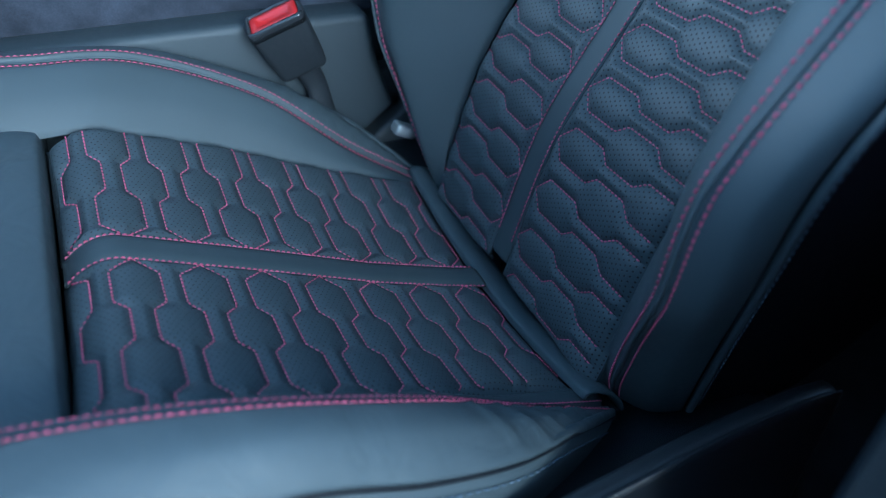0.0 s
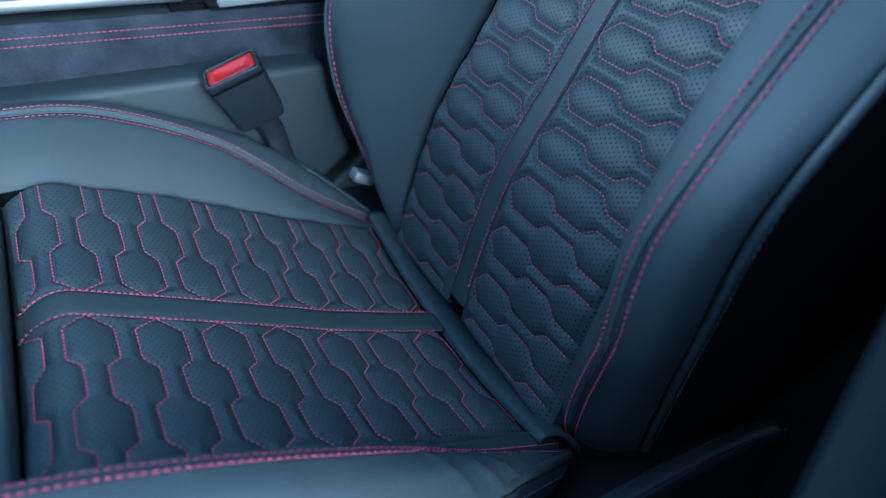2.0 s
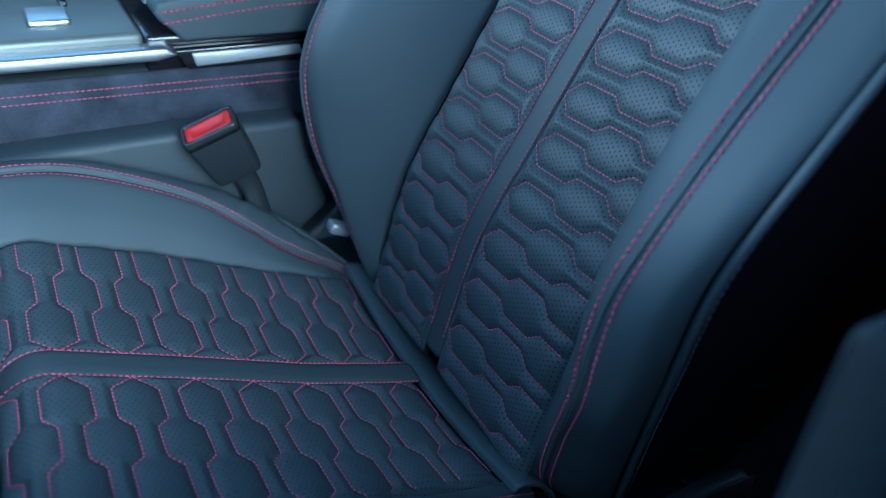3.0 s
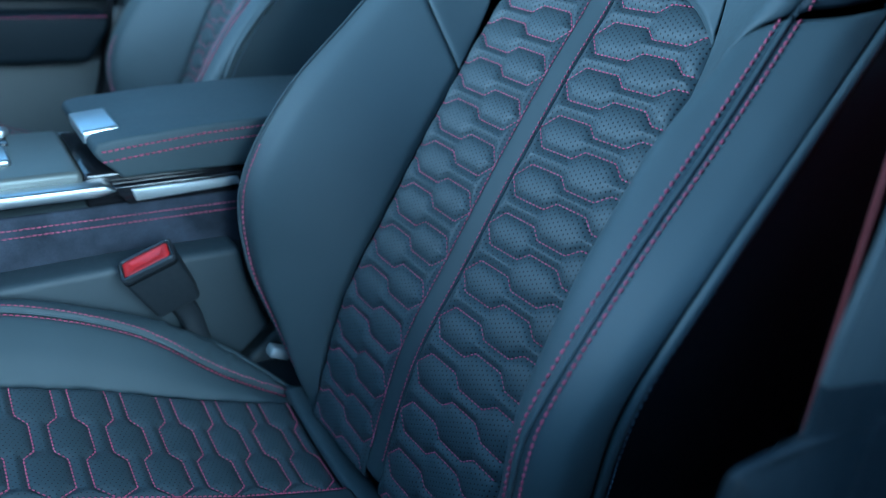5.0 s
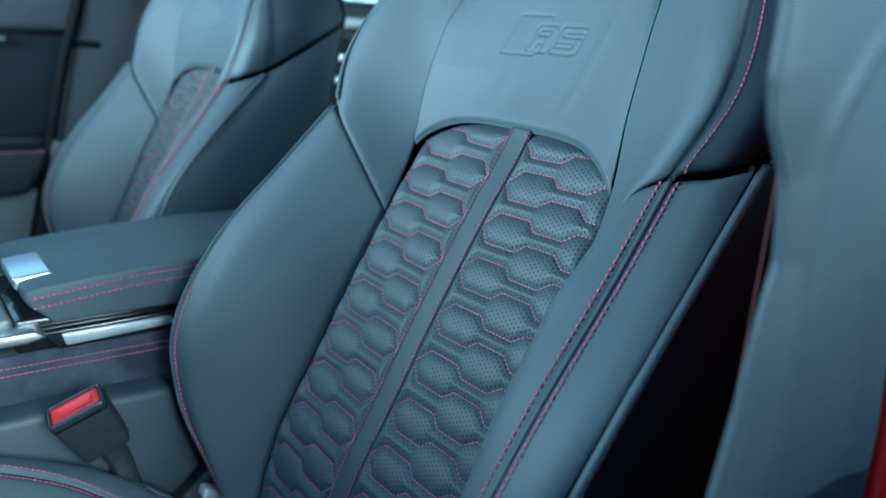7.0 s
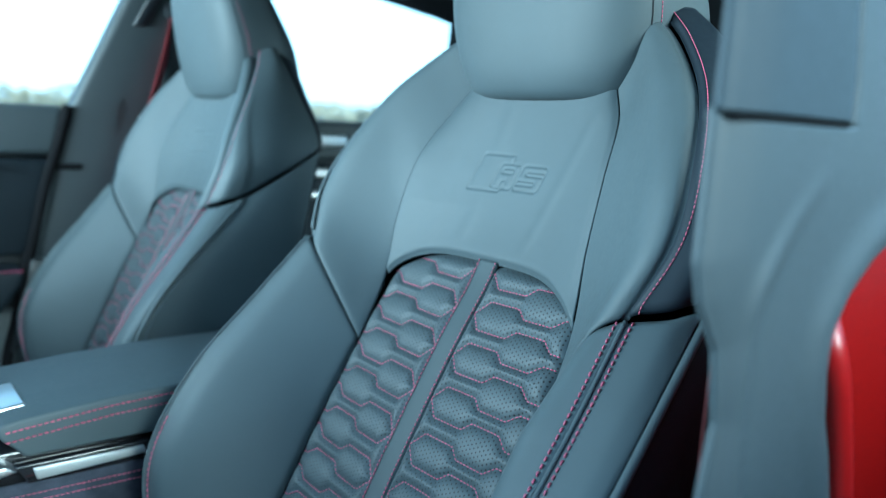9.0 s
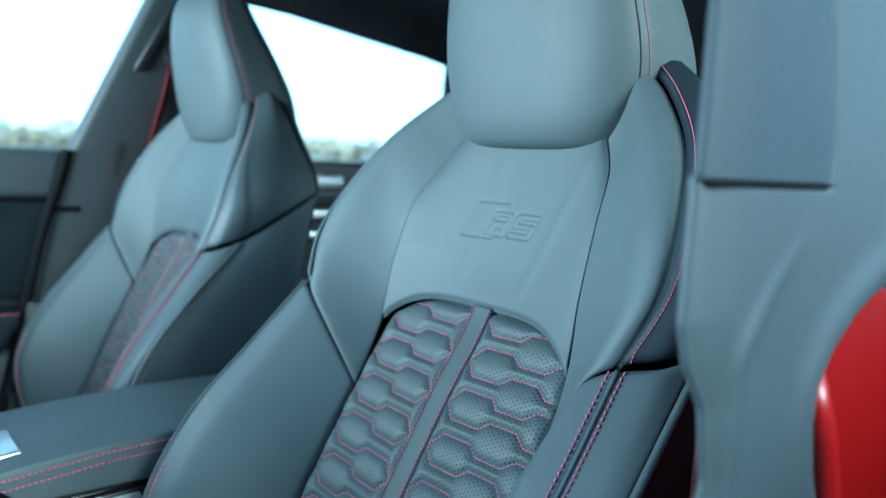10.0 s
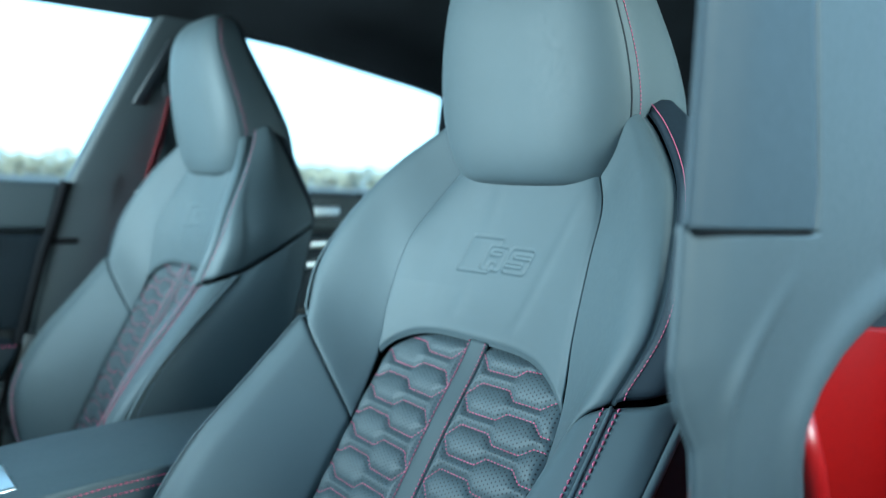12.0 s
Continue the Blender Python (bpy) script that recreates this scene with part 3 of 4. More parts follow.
    wn, wf = spline(wing_near, 300), spline(wing_far, 300)
    z1 = 1.060
    gz = np.empty((nv, nu)); gy = np.empty((nv, nu))
    for j, tt in enumerate(t):
        z0 = top_z(tt * 0.130) - 0.001
        zz = np.linspace(z0, z1, nv)
        gz[:, j] = zz
        wi = wn if tt < 0 else wf
        gy[:, j] = tt * np.interp(zz, wi[:, 2], wi[:, 1])
    gx = np.interp(gz, BACK[:, 2], BACK[:, 0]) - np.where(gy > 0, np.interp(gz, [0.89, 0.94], [0.008, 0.018]), 0.008) * (gy / 0.125) ** 2 - 0.003
    edge_x = np.where(t[None, :] < 0, np.interp(gz, wn[:, 2], wn[:, 0]), np.interp(gz, wf[:, 2], wf[:, 0]))
    gx = gx + (edge_x - gx) * (np.abs(t) ** 6)[None, :]
    g = np.stack([gx, gy, gz], -1)
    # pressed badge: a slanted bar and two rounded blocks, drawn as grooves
    by, bz = -(gy - 0.007), gz - 0.974
    sl = by - 0.34 * bz
    def block(cy, cz, hw, hh, r):
        qx, qz = np.abs(sl - cy) - (hw - r), np.abs(bz - cz) - (hh - r)
        return np.hypot(np.maximum(qx, 0), np.maximum(qz, 0)) + np.minimum(np.maximum(qx, qz), 0) - r
    groove = lambda d, w=0.0011: np.exp(-((d / w) ** 2))
    first, second = block(-0.001, -0.0025, 0.0125, 0.0115, 0.003), block(0.0305, -0.0025, 0.0155, 0.0115, 0.004)
    press = groove(block(-0.0215, 0.0, 0.0200, 0.0170, 0.001)) * (first > 0) * (second > 0) * (sl < 0.0)
    press += groove(first) + groove(second)
    press += groove(block(-0.0015, 0.0025, 0.0070, 0.0022, 0.0018)) + groove(block(-0.0015, -0.0110, 0.0035, 0.0045, 0.001)) * (bz > -0.0138)
    press += groove(block(0.0345, 0.0018, 0.0115, 0.0018, 0.0016)) + groove(block(0.0265, -0.0068, 0.0115, 0.0018, 0.0016))
    n = grid_normals(g)
    n *= np.sign((n * forward).sum(-1, keepdims=True))
    fold = 0.0005 * np.exp(-((gy + 0.055 + 0.35 * (gz - 0.95)) / 0.006) ** 2) + 0.0006 * np.exp(-((gy - 0.035 + 0.15 * (gz - 0.95)) / 0.008) ** 2) + 0.0005 * np.exp(-((gy - 0.075 + 0.1 * (gz - 0.95)) / 0.007) ** 2)
    rim = np.minimum(gz - gz[:1], np.where(t < 0, 1 + t, 1.0)[None, :] * 0.12)
    lift = -0.0011 * np.clip(press, 0, 1) + fold * np.clip((gz - 0.90) / 0.02, 0, 1) + 0.0012 * (1 - np.exp(-(rim / 0.005) ** 2)) - 0.0032 * np.exp(-((gz - gz[:1]) / 0.0035) ** 2)
    g = g + n * lift[..., None]
    built.append(grid_mesh("shoulder_panel", g, leather, seat, "smooth leather shoulder panel with a pressed badge", flip=float((grid_normals(g) * forward).sum()) < 0))

    # Head restrain: rounded sections from bottom to top
    zs = np.array([1.041, 1.045, 1.055, 1.078, 1.118, 1.160, 1.205, 1.248, 1.275, 1.292, 1.302, 1.305])
    half = np.array([0.084, 0.097, 0.105, 0.117, 0.125, 0.122, 0.111, 0.097, 0.085, 0.068, 0.045, 0.010])
    front = np.array([0.305, 0.291, 0.283, 0.277, 0.272, 0.268, 0.265, 0.267, 0.275, 0.287, 0.303, 0.325])
    back = np.array([0.405, 0.416, 0.420, 0.417, 0.405, 0.387, 0.367, 0.349, 0.342, 0.338, 0.336, 0.335])
    zz = np.concatenate([np.linspace(zs[i], zs[i + 1], 6, endpoint=False) for i in range(len(zs) - 1)] + [zs[-1:]])
    ns = 96
    ring = []
    hs, fs, bs = (spline(np.stack([zs, q, q * 0], 1), 400) for q in (half, front, back))
    for z in zz:
        h, f, b = (float(np.interp(z, q[:, 0], q[:, 1])) for q in (hs, fs, bs))
        w = np.linspace(0, 2 * math.pi, ns, endpoint=False)
        c, sn = np.cos(w), np.sin(w)
        e = np.where(c > 0, 0.62, 0.50)
        px = (f + b) / 2 - (b - f) / 2 * np.sign(c) * np.abs(c) ** e
        py = h * np.sign(sn) * np.abs(sn) ** e * np.where(c < 0, 1.0 + 0.04 * np.minimum(-c * 2, 1.0), 1.0)
        ring.append(np.stack([px, py, np.full(ns, z)], 1))
    ring = np.array(ring)
    nz = len(zz)
    faces = [(i * ns + k, i * ns + (k + 1) % ns, (i + 1) * ns + (k + 1) % ns, (i + 1) * ns + k) for i in range(nz - 1) for k in range(ns)]
    faces += [tuple(range(ns))[::-1], tuple(range((nz - 1) * ns, nz * ns))]
    built.append(mesh_object("headrest", ring.reshape(-1, 3), [f[::-1] for f in faces], leather, seat, "smooth leather head restraint"))
    for s in (-1, 1):
        k = 19 if s > 0 else ns - 19
        k2 = 36 if s > 0 else ns - 36
        lo_i = int(np.argmin(np.abs(zz - 1.078)))
        line = ring[lo_i : nz - 12, k]
        nn = np.repeat([np.array([-0.75, s * 0.65, 0.0])], len(line), 0)
        built.append(tube("headrest_seam", line, 0.0008, dark_leather, seat))
        off = ring[lo_i : nz - 12, k + (2 if s > 0 else -2)]
        built.append(stitch_rows("headrest_stitching", [(off + nn * 0.0006, nn)], red_thread, seat, pitch=0.0036, length=0.0026, radius=0.00042))
        built.append(tube("headrest_seam", ring[lo_i : nz - 12, k2], 0.0013, dark_leather, seat))

    # Cushion bolsters
    cs = [(-0.420, 0.193, 0.598), (-0.340, 0.192, 0.613), (-0.280, 0.192, 0.611), (-0.200, 0.200, 0.600), (-0.100, 0.195, 0.556), (-0.020, 0.176, 0.494), (0.060, 0.160, 0.445)]
    cp = [(-0.420, 0.250, 0.560), (-0.300, 0.242, 0.575), (-0.195, 0.236, 0.572), (-0.122, 0.236, 0.547), (-0.065, 0.230, 0.528), (-0.010, 0.207, 0.500), (0.062, 0.166, 0.440)]
    for s in (-1, 1):
        m = np.array([1, s, 1])
        S, P = even(spline(cs, 200), 120), even(spline(cp, 200), 120)
        ax = np.clip(np.linspace(-0.42, 0.05, 120), -0.42, 0.05)
        A = cushion_point(np.maximum(ax, -0.25), c_edge[s](ax) + 0.001)
        A[:, 0] = ax
        A[:, 2] -= 0.008
        across = S - A
        inward = np.array([0.0, -1.0, 0.25])
        g = loft([A, A + 0.15 * across + inward * 0.004, A + 0.5 * across + inward * 0.008, A + 0.85 * across + inward * 0.006, S], 36) * m
        fl = (grid_normals(g)[..., 1] * s).sum() > 0
        g = tuck(g, "u1", 0.003, 0.006, flip=fl)
        built.append(grid_mesh("cushion_bolster", g, leather, seat, "smooth leather side bolster of the cushion", flip=fl))
        ridge = [edge_row(g, "u1", 0.0062, 0.0006, -1 if fl else 1)]
        fat = np.interp(np.linspace(0, 1, 120), [0, 0.75, 1], [1, 1, 0.25])[:, None]
        g = loft([S, S + 0.12 * (P - S) + np.array([0, 0.001, 0.006]) * fat, S + 0.5 * (P - S) + np.array([0, 0.006, 0.013]) * fat, S + 0.88 * (P - S) + np.array([0, 0.008, 0.006]) * fat, P], 40) * m
        fl = grid_normals(g)[..., 2].sum() < 0
        g = tuck(g, "u0 u1", 0.003, 0.005, flip=fl)
        # gathered folds towards the rear end
        aa = np.linspace(0, 1, 120)[:, None]
        bb = np.linspace(0, 1, 40)[None, :]
        wr = sum(0.0019 * np.exp(-((aa - c - 0.05 * bb) / 0.006) ** 2) * np.clip(np.sin(math.pi * np.clip(bb * 1.1, 0, 1)), 0, 1) for c in (0.66, 0.71, 0.755, 0.80, 0.84, 0.88))
        g = g + grid_normals(g) * (-1 if fl else 1) * wr[..., None]
        ridge.append(edge_row(g, "u0", 0.0062, 0.0006, -1 if fl else 1))
        built.append(grid_mesh("bolster_roll", g, leather_creased, seat, "creased leather roll of the cushion bolster", flip=fl))
        Q = P + np.array([0.0, -0.004, -0.075])
        g = loft([P, P + np.array([0, 0.004, -0.012]), P + np.array([0, 0.002, -0.04]), Q], 16) * m
        built.append(grid_mesh("cushion_side", g, leather, seat, "leather cushion side", flip=(grid_normals(g)[..., 1] * s).sum() < 0))
        built.append(tube("cushion_piping", (P + np.array([0, 0.001, 0.001])) * m, 0.0024, dark_leather, seat))
        rows = [((P + np.array([0, 0.005, -0.009])) * m, np.repeat([np.array([0, 0.95, 0.3]) * m], 120, 0))]
        built.append(stitch_rows("cushion_side_stitching", rows, blue_thread, seat, pitch=0.006, length=0.0042, radius=0.0007))
        built.append(stitch_rows("cushion_bolster_stitching", ridge, red_thread, seat, pitch=0.0048, length=0.0036, radius=0.00062, label="double red stitch row"))

    # Thigh support in front of the quilted field
    prof = [(-0.2830, 0.520), (-0.2795, 0.556), (-0.2805, 0.570), (-0.287, 0.5755), (-0.312, 0.578), (-0.360, 0.575), (-0.400, 0.562), (-0.424, 0.535), (-0.430, 0.490), (-0.425, 0.44)]
    yy = np.concatenate([[-1, -0.985, -0.95], np.linspace(-0.88, 0.88, 24), [0.95, 0.985, 1]])
    drop = np.interp(np.abs(yy), [0, 0.88, 0.95, 0.985, 1], [0, 0.003, 0.007, 0.014, 0.03])
    pr = spline([(a, 0, b) for a, b in prof], 60)
    g = np.stack([np.stack([pr[:, 0], np.full(60, q * 0.186), pr[:, 2] - dr], 1) for q, dr in zip(yy, drop)])
    built.append(grid_mesh("thigh_support", g, leather_creased, seat, "leather thigh support with a gap behind it", flip=grid_normals(g)[..., 2].sum() < 0))

    # Shell behind and base below
    rl = even(spline(rear_low + rear_high, 200), 60)
    yy = np.linspace(-1, 1, 20)
    g = np.stack([np.stack([rl[:, 0] + 0.05 * (1 - q**4), rl[:, 1] * q, rl[:, 2] + 0.004], 1) for q in yy])
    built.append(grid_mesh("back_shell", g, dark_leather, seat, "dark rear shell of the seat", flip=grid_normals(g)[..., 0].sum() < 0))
    built.append(part("seat_base", box_bm(-0.40, 0.20, -0.205, 0.205, 0.36, 0.435, 0.015), black_plastic, seat, "black plastic seat base"))
    for s in (-1, 1):
        edge = spline([(-0.40, 0.262, 0.450), (-0.25, 0.265, 0.478), (-0.12, 0.265, 0.506), (-0.011, 0.264, 0.527), (0.05, 0.263, 0.536), (0.110, 0.262, 0.538), (0.140, 0.261, 0.534)], 60)
        m = np.array([1, s, 1])
        g = loft([edge + np.array([0, -0.016, -0.03]), edge + np.array([0, -0.013, -0.006]), edge + np.array([0, -0.008, 0]), edge, edge + np.array([0, 0.005, -0.008]), edge * np.array([1, 1, 0.0]) + np.array([0, 0.008, 0.40])], 24) * m
        built.append(grid_mesh("side_valance", g, black_plastic, seat, "grained black plastic side valance", flip=grid_normals(g)[..., 2].sum() < 0))
        g = np.stack([np.stack([np.linspace(-0.38, 0.17, 40), np.full(40, s * q), np.full(40, h)], 1) for q, h in ((0.16, 0.435), (0.21, 0.452), (0.235, 0.458), (0.252, 0.450))])
        built.append(grid_mesh("base_ledge", g, black_plastic, seat, flip=grid_normals(g)[..., 2].sum() < 0))
    # sewing, seams and piping belong to the panel that they are sewn to
    owner = {"backrest_stitching": "backrest_quilt", "cushion_stitching": "cushion_quilt", "bolster_stitching": "bolster_side", "seam_welt": "bolster_side", "bolster_piping": "bolster_side",
             "piping_stitching": "seat_side", "wing_stitching": "wing_side", "headrest_seam": "headrest", "headrest_stitching": "headrest",
             "cushion_side_stitching": "cushion_side", "cushion_piping": "cushion_side", "cushion_bolster_stitching": "bolster_roll"}
    last, waiting = {}, []
    for o in built:
        base = o.name.split(".")[0]
        last[base] = o
        if base in owner:
            o.parent = last[owner[base]]
        elif base == "stripe_stitching":
            waiting.append(o)
        elif base.endswith("_stripe"):
            for w in waiting:
                w.parent = o
            waiting = []
    for o in built:
        if o.parent == seat:
            o.matrix_parent_inverse = inv
    return seat


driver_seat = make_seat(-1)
tagged(driver_seat, "blue-grey leather driver's sports seat, red hexagon quilting, beside the open door")
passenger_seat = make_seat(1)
passenger_seat.matrix_world = pose(0.272, 0.738, 1.077, 0, -4.0, 0) @ Matrix.Translation((-0.280, 0.0, -0.780))
tagged(passenger_seat, "blue-grey leather passenger's sports seat with red hexagon quilting")


# ---- the car's cabin: large structure ----
def lean_in(bm, sill=1.0, rate=0.28, sign=1):
    """Lets the upper body side lean towards the roof."""
    for v in bm.verts:
        v.co.y -= sign * rate * max(0.0, v.co.z - sill)
    return bm


def structure(name, bm, mat, label, category, smooth=False):
    return tagged(part(name, bm, mat, None, "", smooth), label, category, kind="structure")


ground = structure("ground", box_bm(-2500, 2500, -2500, 2500, -0.3, 0.0, 0), asphalt, "grey asphalt ground out to the horizon", "ground")
structure("floor", box_bm(-1.05, 1.45, -0.34, 1.08, 0.22, 0.28, 0), carpet, "black carpeted car floor under the seats", "floor")

# headliner, falling towards the rear
hx = np.linspace(-0.32, 1.45, 70)
hy = np.linspace(-1, 1, 41)
crown = np.interp(hx, [-0.40, -0.1, 0.35, 0.7, 1.1, 1.45], [1.35, 1.375, 1.385, 1.36, 1.285, 1.19])
hg = np.stack([np.stack([hx, 0.369 + q * np.interp(hx, [-0.3, 0.4, 1.45], [0.60, 0.615, 0.56]), crown - 0.035 * abs(q) ** 3], 1) for q in hy])
idx = np.arange(hg.shape[0] * hg.shape[1]).reshape(hg.shape[:2])
hf = []
for r in range(hg.shape[0] - 1):
    for c in range(hg.shape[1] - 1):
        hf.append((int(idx[r, c]), int(idx[r + 1, c]), int(idx[r + 1, c + 1]), int(idx[r, c + 1])))
roof = mesh_object("ceiling", hg.reshape(-1, 3), hf, headliner)
mod = roof.modifiers.new("thickness", "SOLIDIFY")
mod.thickness, mod.offset = 0.035, 0.0
tagged(roof, "black cloth headliner sloping down to the rear", "ceiling", kind="structure")

structure("wall_front", box_bm(-1.10, -0.54, -0.34, 1.08, 0.25, 1.0, 0.03), black_plastic, "plain dark front bulkhead below the windscreen", "wall")
# added out of view: cuts low sun from the pillar foot and lower seat
structure("wall_light_blocker", box_bm(0.0, 4.0, -0.95, -0.74, 0.0, 1.01, 0.01), blocker_matte, "unseen low dark wall, added to keep low light off the doorway", "wall")
structure("wall_right", box_bm(-1.10, 1.50, 1.136, 1.160, 0.22, 1.005, 0.008), paint_red, "red painted body side under the passenger windows", "wall")
structure("wall_fender", box_bm(-1.70, -0.78, -0.62, -0.345, 0.22, 0.99, 0.05), paint_red, "red painted front wing of the car", "wall", True)
structure("wall_rear", box_bm(1.45, 1.50, -0.36, 1.10, 0.25, 1.02, 0), black_plastic, "plain dark rear bulkhead below the rear window", "wall")
structure("wall_left", prism_bm([(0.36, 0.22), (1.45, 0.22), (1.45, 1.0), (0.36, 1.0)], "y", -0.42, -0.385), paint_red, "red painted rear body side", "wall")
structure("lining_left", prism_bm([(0.36, 0.22), (1.45, 0.22), (1.45, 1.0), (0.36, 1.0)], "y", -0.382, -0.345), black_plastic, "dark inner lining of the rear body side", "wall")

# windscreen pillars and the roof rail over the open doorway
for side, y0, y1 in (("left", -0.335, -0.26), ("right", 1.0, 1.075)):
    post = prism_bm([(-0.84, 0.96), (-0.70, 0.96), (-0.26, 1.31), (-0.26, 1.385), (-0.34, 1.385)], "y", y0, y1, 0.01)
    structure("pillar_front_" + side, post, headliner, "black lined windscreen pillar", "pillar", True)
structure("roof_rail_left", prism_bm([(-0.30, 1.315), (0.45, 1.325), (1.05, 1.26), (1.45, 1.16), (1.45, 1.22), (1.05, 1.33), (0.45, 1.395), (-0.30, 1.385)], "y", -0.315, -0.248, 0.01), headliner, "black lined roof rail above the open doorway", "roof rail", True)

# far side: B-pillar, roof rail, rear pillar
structure("pillar_right", lean_in(prism_bm([(0.100, 0.30), (0.062, 0.60), (0.118, 0.89), (0.150, 1.017), (0.285, 1.345), (0.415, 1.345), (0.330, 1.017), (0.310, 0.60), (0.34, 0.30)], "y", 1.045, 1.10, 0.012, 3)),
          dark_grey_plastic, "dark grey lined pillar between the passenger windows", "pillar", True)
structure("roof_rail_right", lean_in(prism_bm([(-0.80, 1.20), (-0.4, 1.325), (-0.1, 1.342), (0.49, 1.338), (1.03, 1.275), (1.45, 1.16), (1.45, 1.25), (1.05, 1.36), (0.45, 1.42), (-0.4, 1.40), (-0.85, 1.26)], "y", 1.05, 1.12, 0.006)),
          headliner, "black lined roof rail above the windows", "roof rail", True)
structure("pillar_rear", lean_in(prism_bm([(1.045, 1.015), (1.032, 1.20), (1.020, 1.285), (1.45, 1.20), (1.45, 1.0)], "y", 1.05, 1.10, 0.006)), headliner,
          "black lined rear roof pillar", "pillar", True)


def car_door(name, label, x0, x1, cut):
    """A lined door below its window: cap, insert, armrest and lower panel."""
    door = thing(name, label, "car door", ((x0 + x1) / 2, 1.09, 0.30))
    inv = Matrix.Translation((-(x0 + x1) / 2, -1.09, -0.30))
    low = cut(0.35)
    bits = [
        part("door_body", prism_bm([(x0, 0.30), (low, 0.30), (cut(0.6), 0.60), (cut(1.0), 1.0), (x0, 1.0)], "y", 1.080, 1.13, 0.004), black_plastic, door),
        part("door_cap", prism_bm([(x0, 0.925), (cut(0.925), 0.925), (cut(1.017), 1.017), (x0, 1.017)], "y", 1.045, 1.125, 0.014, 4), grey_plastic, door, "grey soft door cap below the window"),
        part("door_insert", prism_bm([(x0, 0.74), (cut(0.74), 0.74), (cut(0.918), 0.918), (x0, 0.918)], "y", 1.062, 1.085, 0.006, 3), navy_plastic, door, "dark door insert"),
        part("door_armrest", prism_bm([(x0, 0.645), (cut(0.66) - 0.05, 0.645), (cut(0.70) - 0.02, 0.70), (cut(0.72) - 0.02, 0.725), (x0, 0.735)], "y", 0.995, 1.085, 0.016, 4), navy_plastic, door, "dark door armrest"),
        part("door_lower", prism_bm([(x0, 0.33), (low - 0.02, 0.33), (cut(0.64), 0.64), (x0, 0.64)], "y", 1.055, 1.085, 0.01, 3), grey_plastic, door, "grey lower door panel"),
        part("door_handle", prism_bm([(x0 + 0.45, 0.902), (cut(0.9) - 0.105, 0.905), (cut(0.9) - 0.100, 0.915), (x0 + 0.45, 0.917)], "y", 1.035, 1.062, 0.004, 2), satin_silver, door, "satin silver inner door handle"),
    ]
    rows = [(np.stack([np.linspace(x0, cut(0.75) - 0.03, 60), np.full(60, 0.998), np.full(60, 0.722)], 1), np.repeat([[0, -1.0, 0.3]], 60, 0))]
    bits.append(stitch_rows("armrest_stitching", rows, red_thread, bits[3], pitch=0.006, length=0.0045, radius=0.001))
    for b in bits:
        b.matrix_parent_inverse = inv if b.parent.parent is None else Matrix()
    return door


car_door("passenger_door", "closed grey passenger door with dark suede insert", -0.75, 0.14, lambda z: float(np.interp(z, [0.3, 0.6, 1.017], [0.10, 0.055, 0.140])))
car_door("rear_door", "closed grey rear passenger door behind the seats", 0.345, 1.10, lambda z: 1.10)
seal = tube("door_seal", spline([(0.143, 1.042, 1.018), (0.124, 1.042, 0.945), (0.105, 1.042, 0.885), (0.087, 1.042, 0.808), (0.068, 1.042, 0.725), (0.048, 1.042, 0.625), (0.030, 1.042, 0.54), (0.03, 1.042, 0.40)], 60), 0.0095, rubber)
tagged(seal, "black rubber seal between door and pillar", "door seal")


structure("pillar_slot", box_bm(0.116, 0.166, 1.038, 1.050, 0.900, 0.912, 0.004), rubber, "dark slot across the lined pillar", "pillar")
structure("pillar_foot", prism_bm([(0.03, 0.56), (0.085, 0.58), (0.111, 0.721), (0.102, 0.737), (0.072, 0.737)], "y", 1.032, 1.050, 0.005, 2), black_plastic, "black plastic foot cover of the pillar", "pillar", True)


def window(name, label, outline):
    bm = lean_in(prism_bm(outline, "y", 1.088, 1.092))
    ob = structure(name, bm, glass, label, "window")
    ob.visible_shadow = False
    return ob


window("window_1", "clear front passenger window, bright sky behind", [(-0.60, 1.0), (0.15, 1.0), (0.295, 1.35), (-0.35, 1.35)])
window("window_2", "clear rear passenger window, bright sky behind", [(0.33, 1.0), (1.06, 1.0), (1.03, 1.30), (0.49, 1.35), (0.40, 1.35)])

rear_glass = structure("window_3", lean_in(prism_bm([(0.25, 1.0), (1.45, 1.0), (1.45, 1.19), (1.10, 1.28), (0.25, 1.345)], "y", -0.372, -0.367), sign=-1), glass, "clear rear window on the driver's side", "window")
rear_glass.visible_shadow = False
# the driver's door stands open ahead of the seat
open_door = prism_bm([(0.0, 0.28), (1.02, 0.28), (1.06, 0.60), (1.02, 0.985), (0.0, 0.985)], "y", -0.06, 0.06, 0.02, 3)
structure("door_driver", move_bm(open_door, pose(-0.78, -0.45, 0.0, 0, 0, -66)), black_plastic, "open driver's door with dark lining", "car door", True)
# near B-pillar jamb
jamb = thing("pillar_trim", "pale grey soft plastic B-pillar trim of the open doorway", "pillar trim", (0.10, -0.37, 0.30))
j_inv = Matrix.Translation((-0.10, 0.37, -0.30))
left_edge = np.array([(-0.006, 0.34), (-0.006, 0.60), (-0.004, 0.71), (-0.0028, 0.754), (-0.0012, 0.7605), (0.003, 0.7625), (0.021, 0.7590), (0.035, 0.7572), (0.0403, 0.7605), (0.0420, 0.770), (0.0428, 0.790), (0.0442, 0.806),
                      (0.051, 0.840), (0.0545, 0.872), (0.0595, 0.900), (0.054, 0.932), (0.040, 0.952), (0.035, 0.968), (0.0365, 1.10), (0.0375, 1.46)])
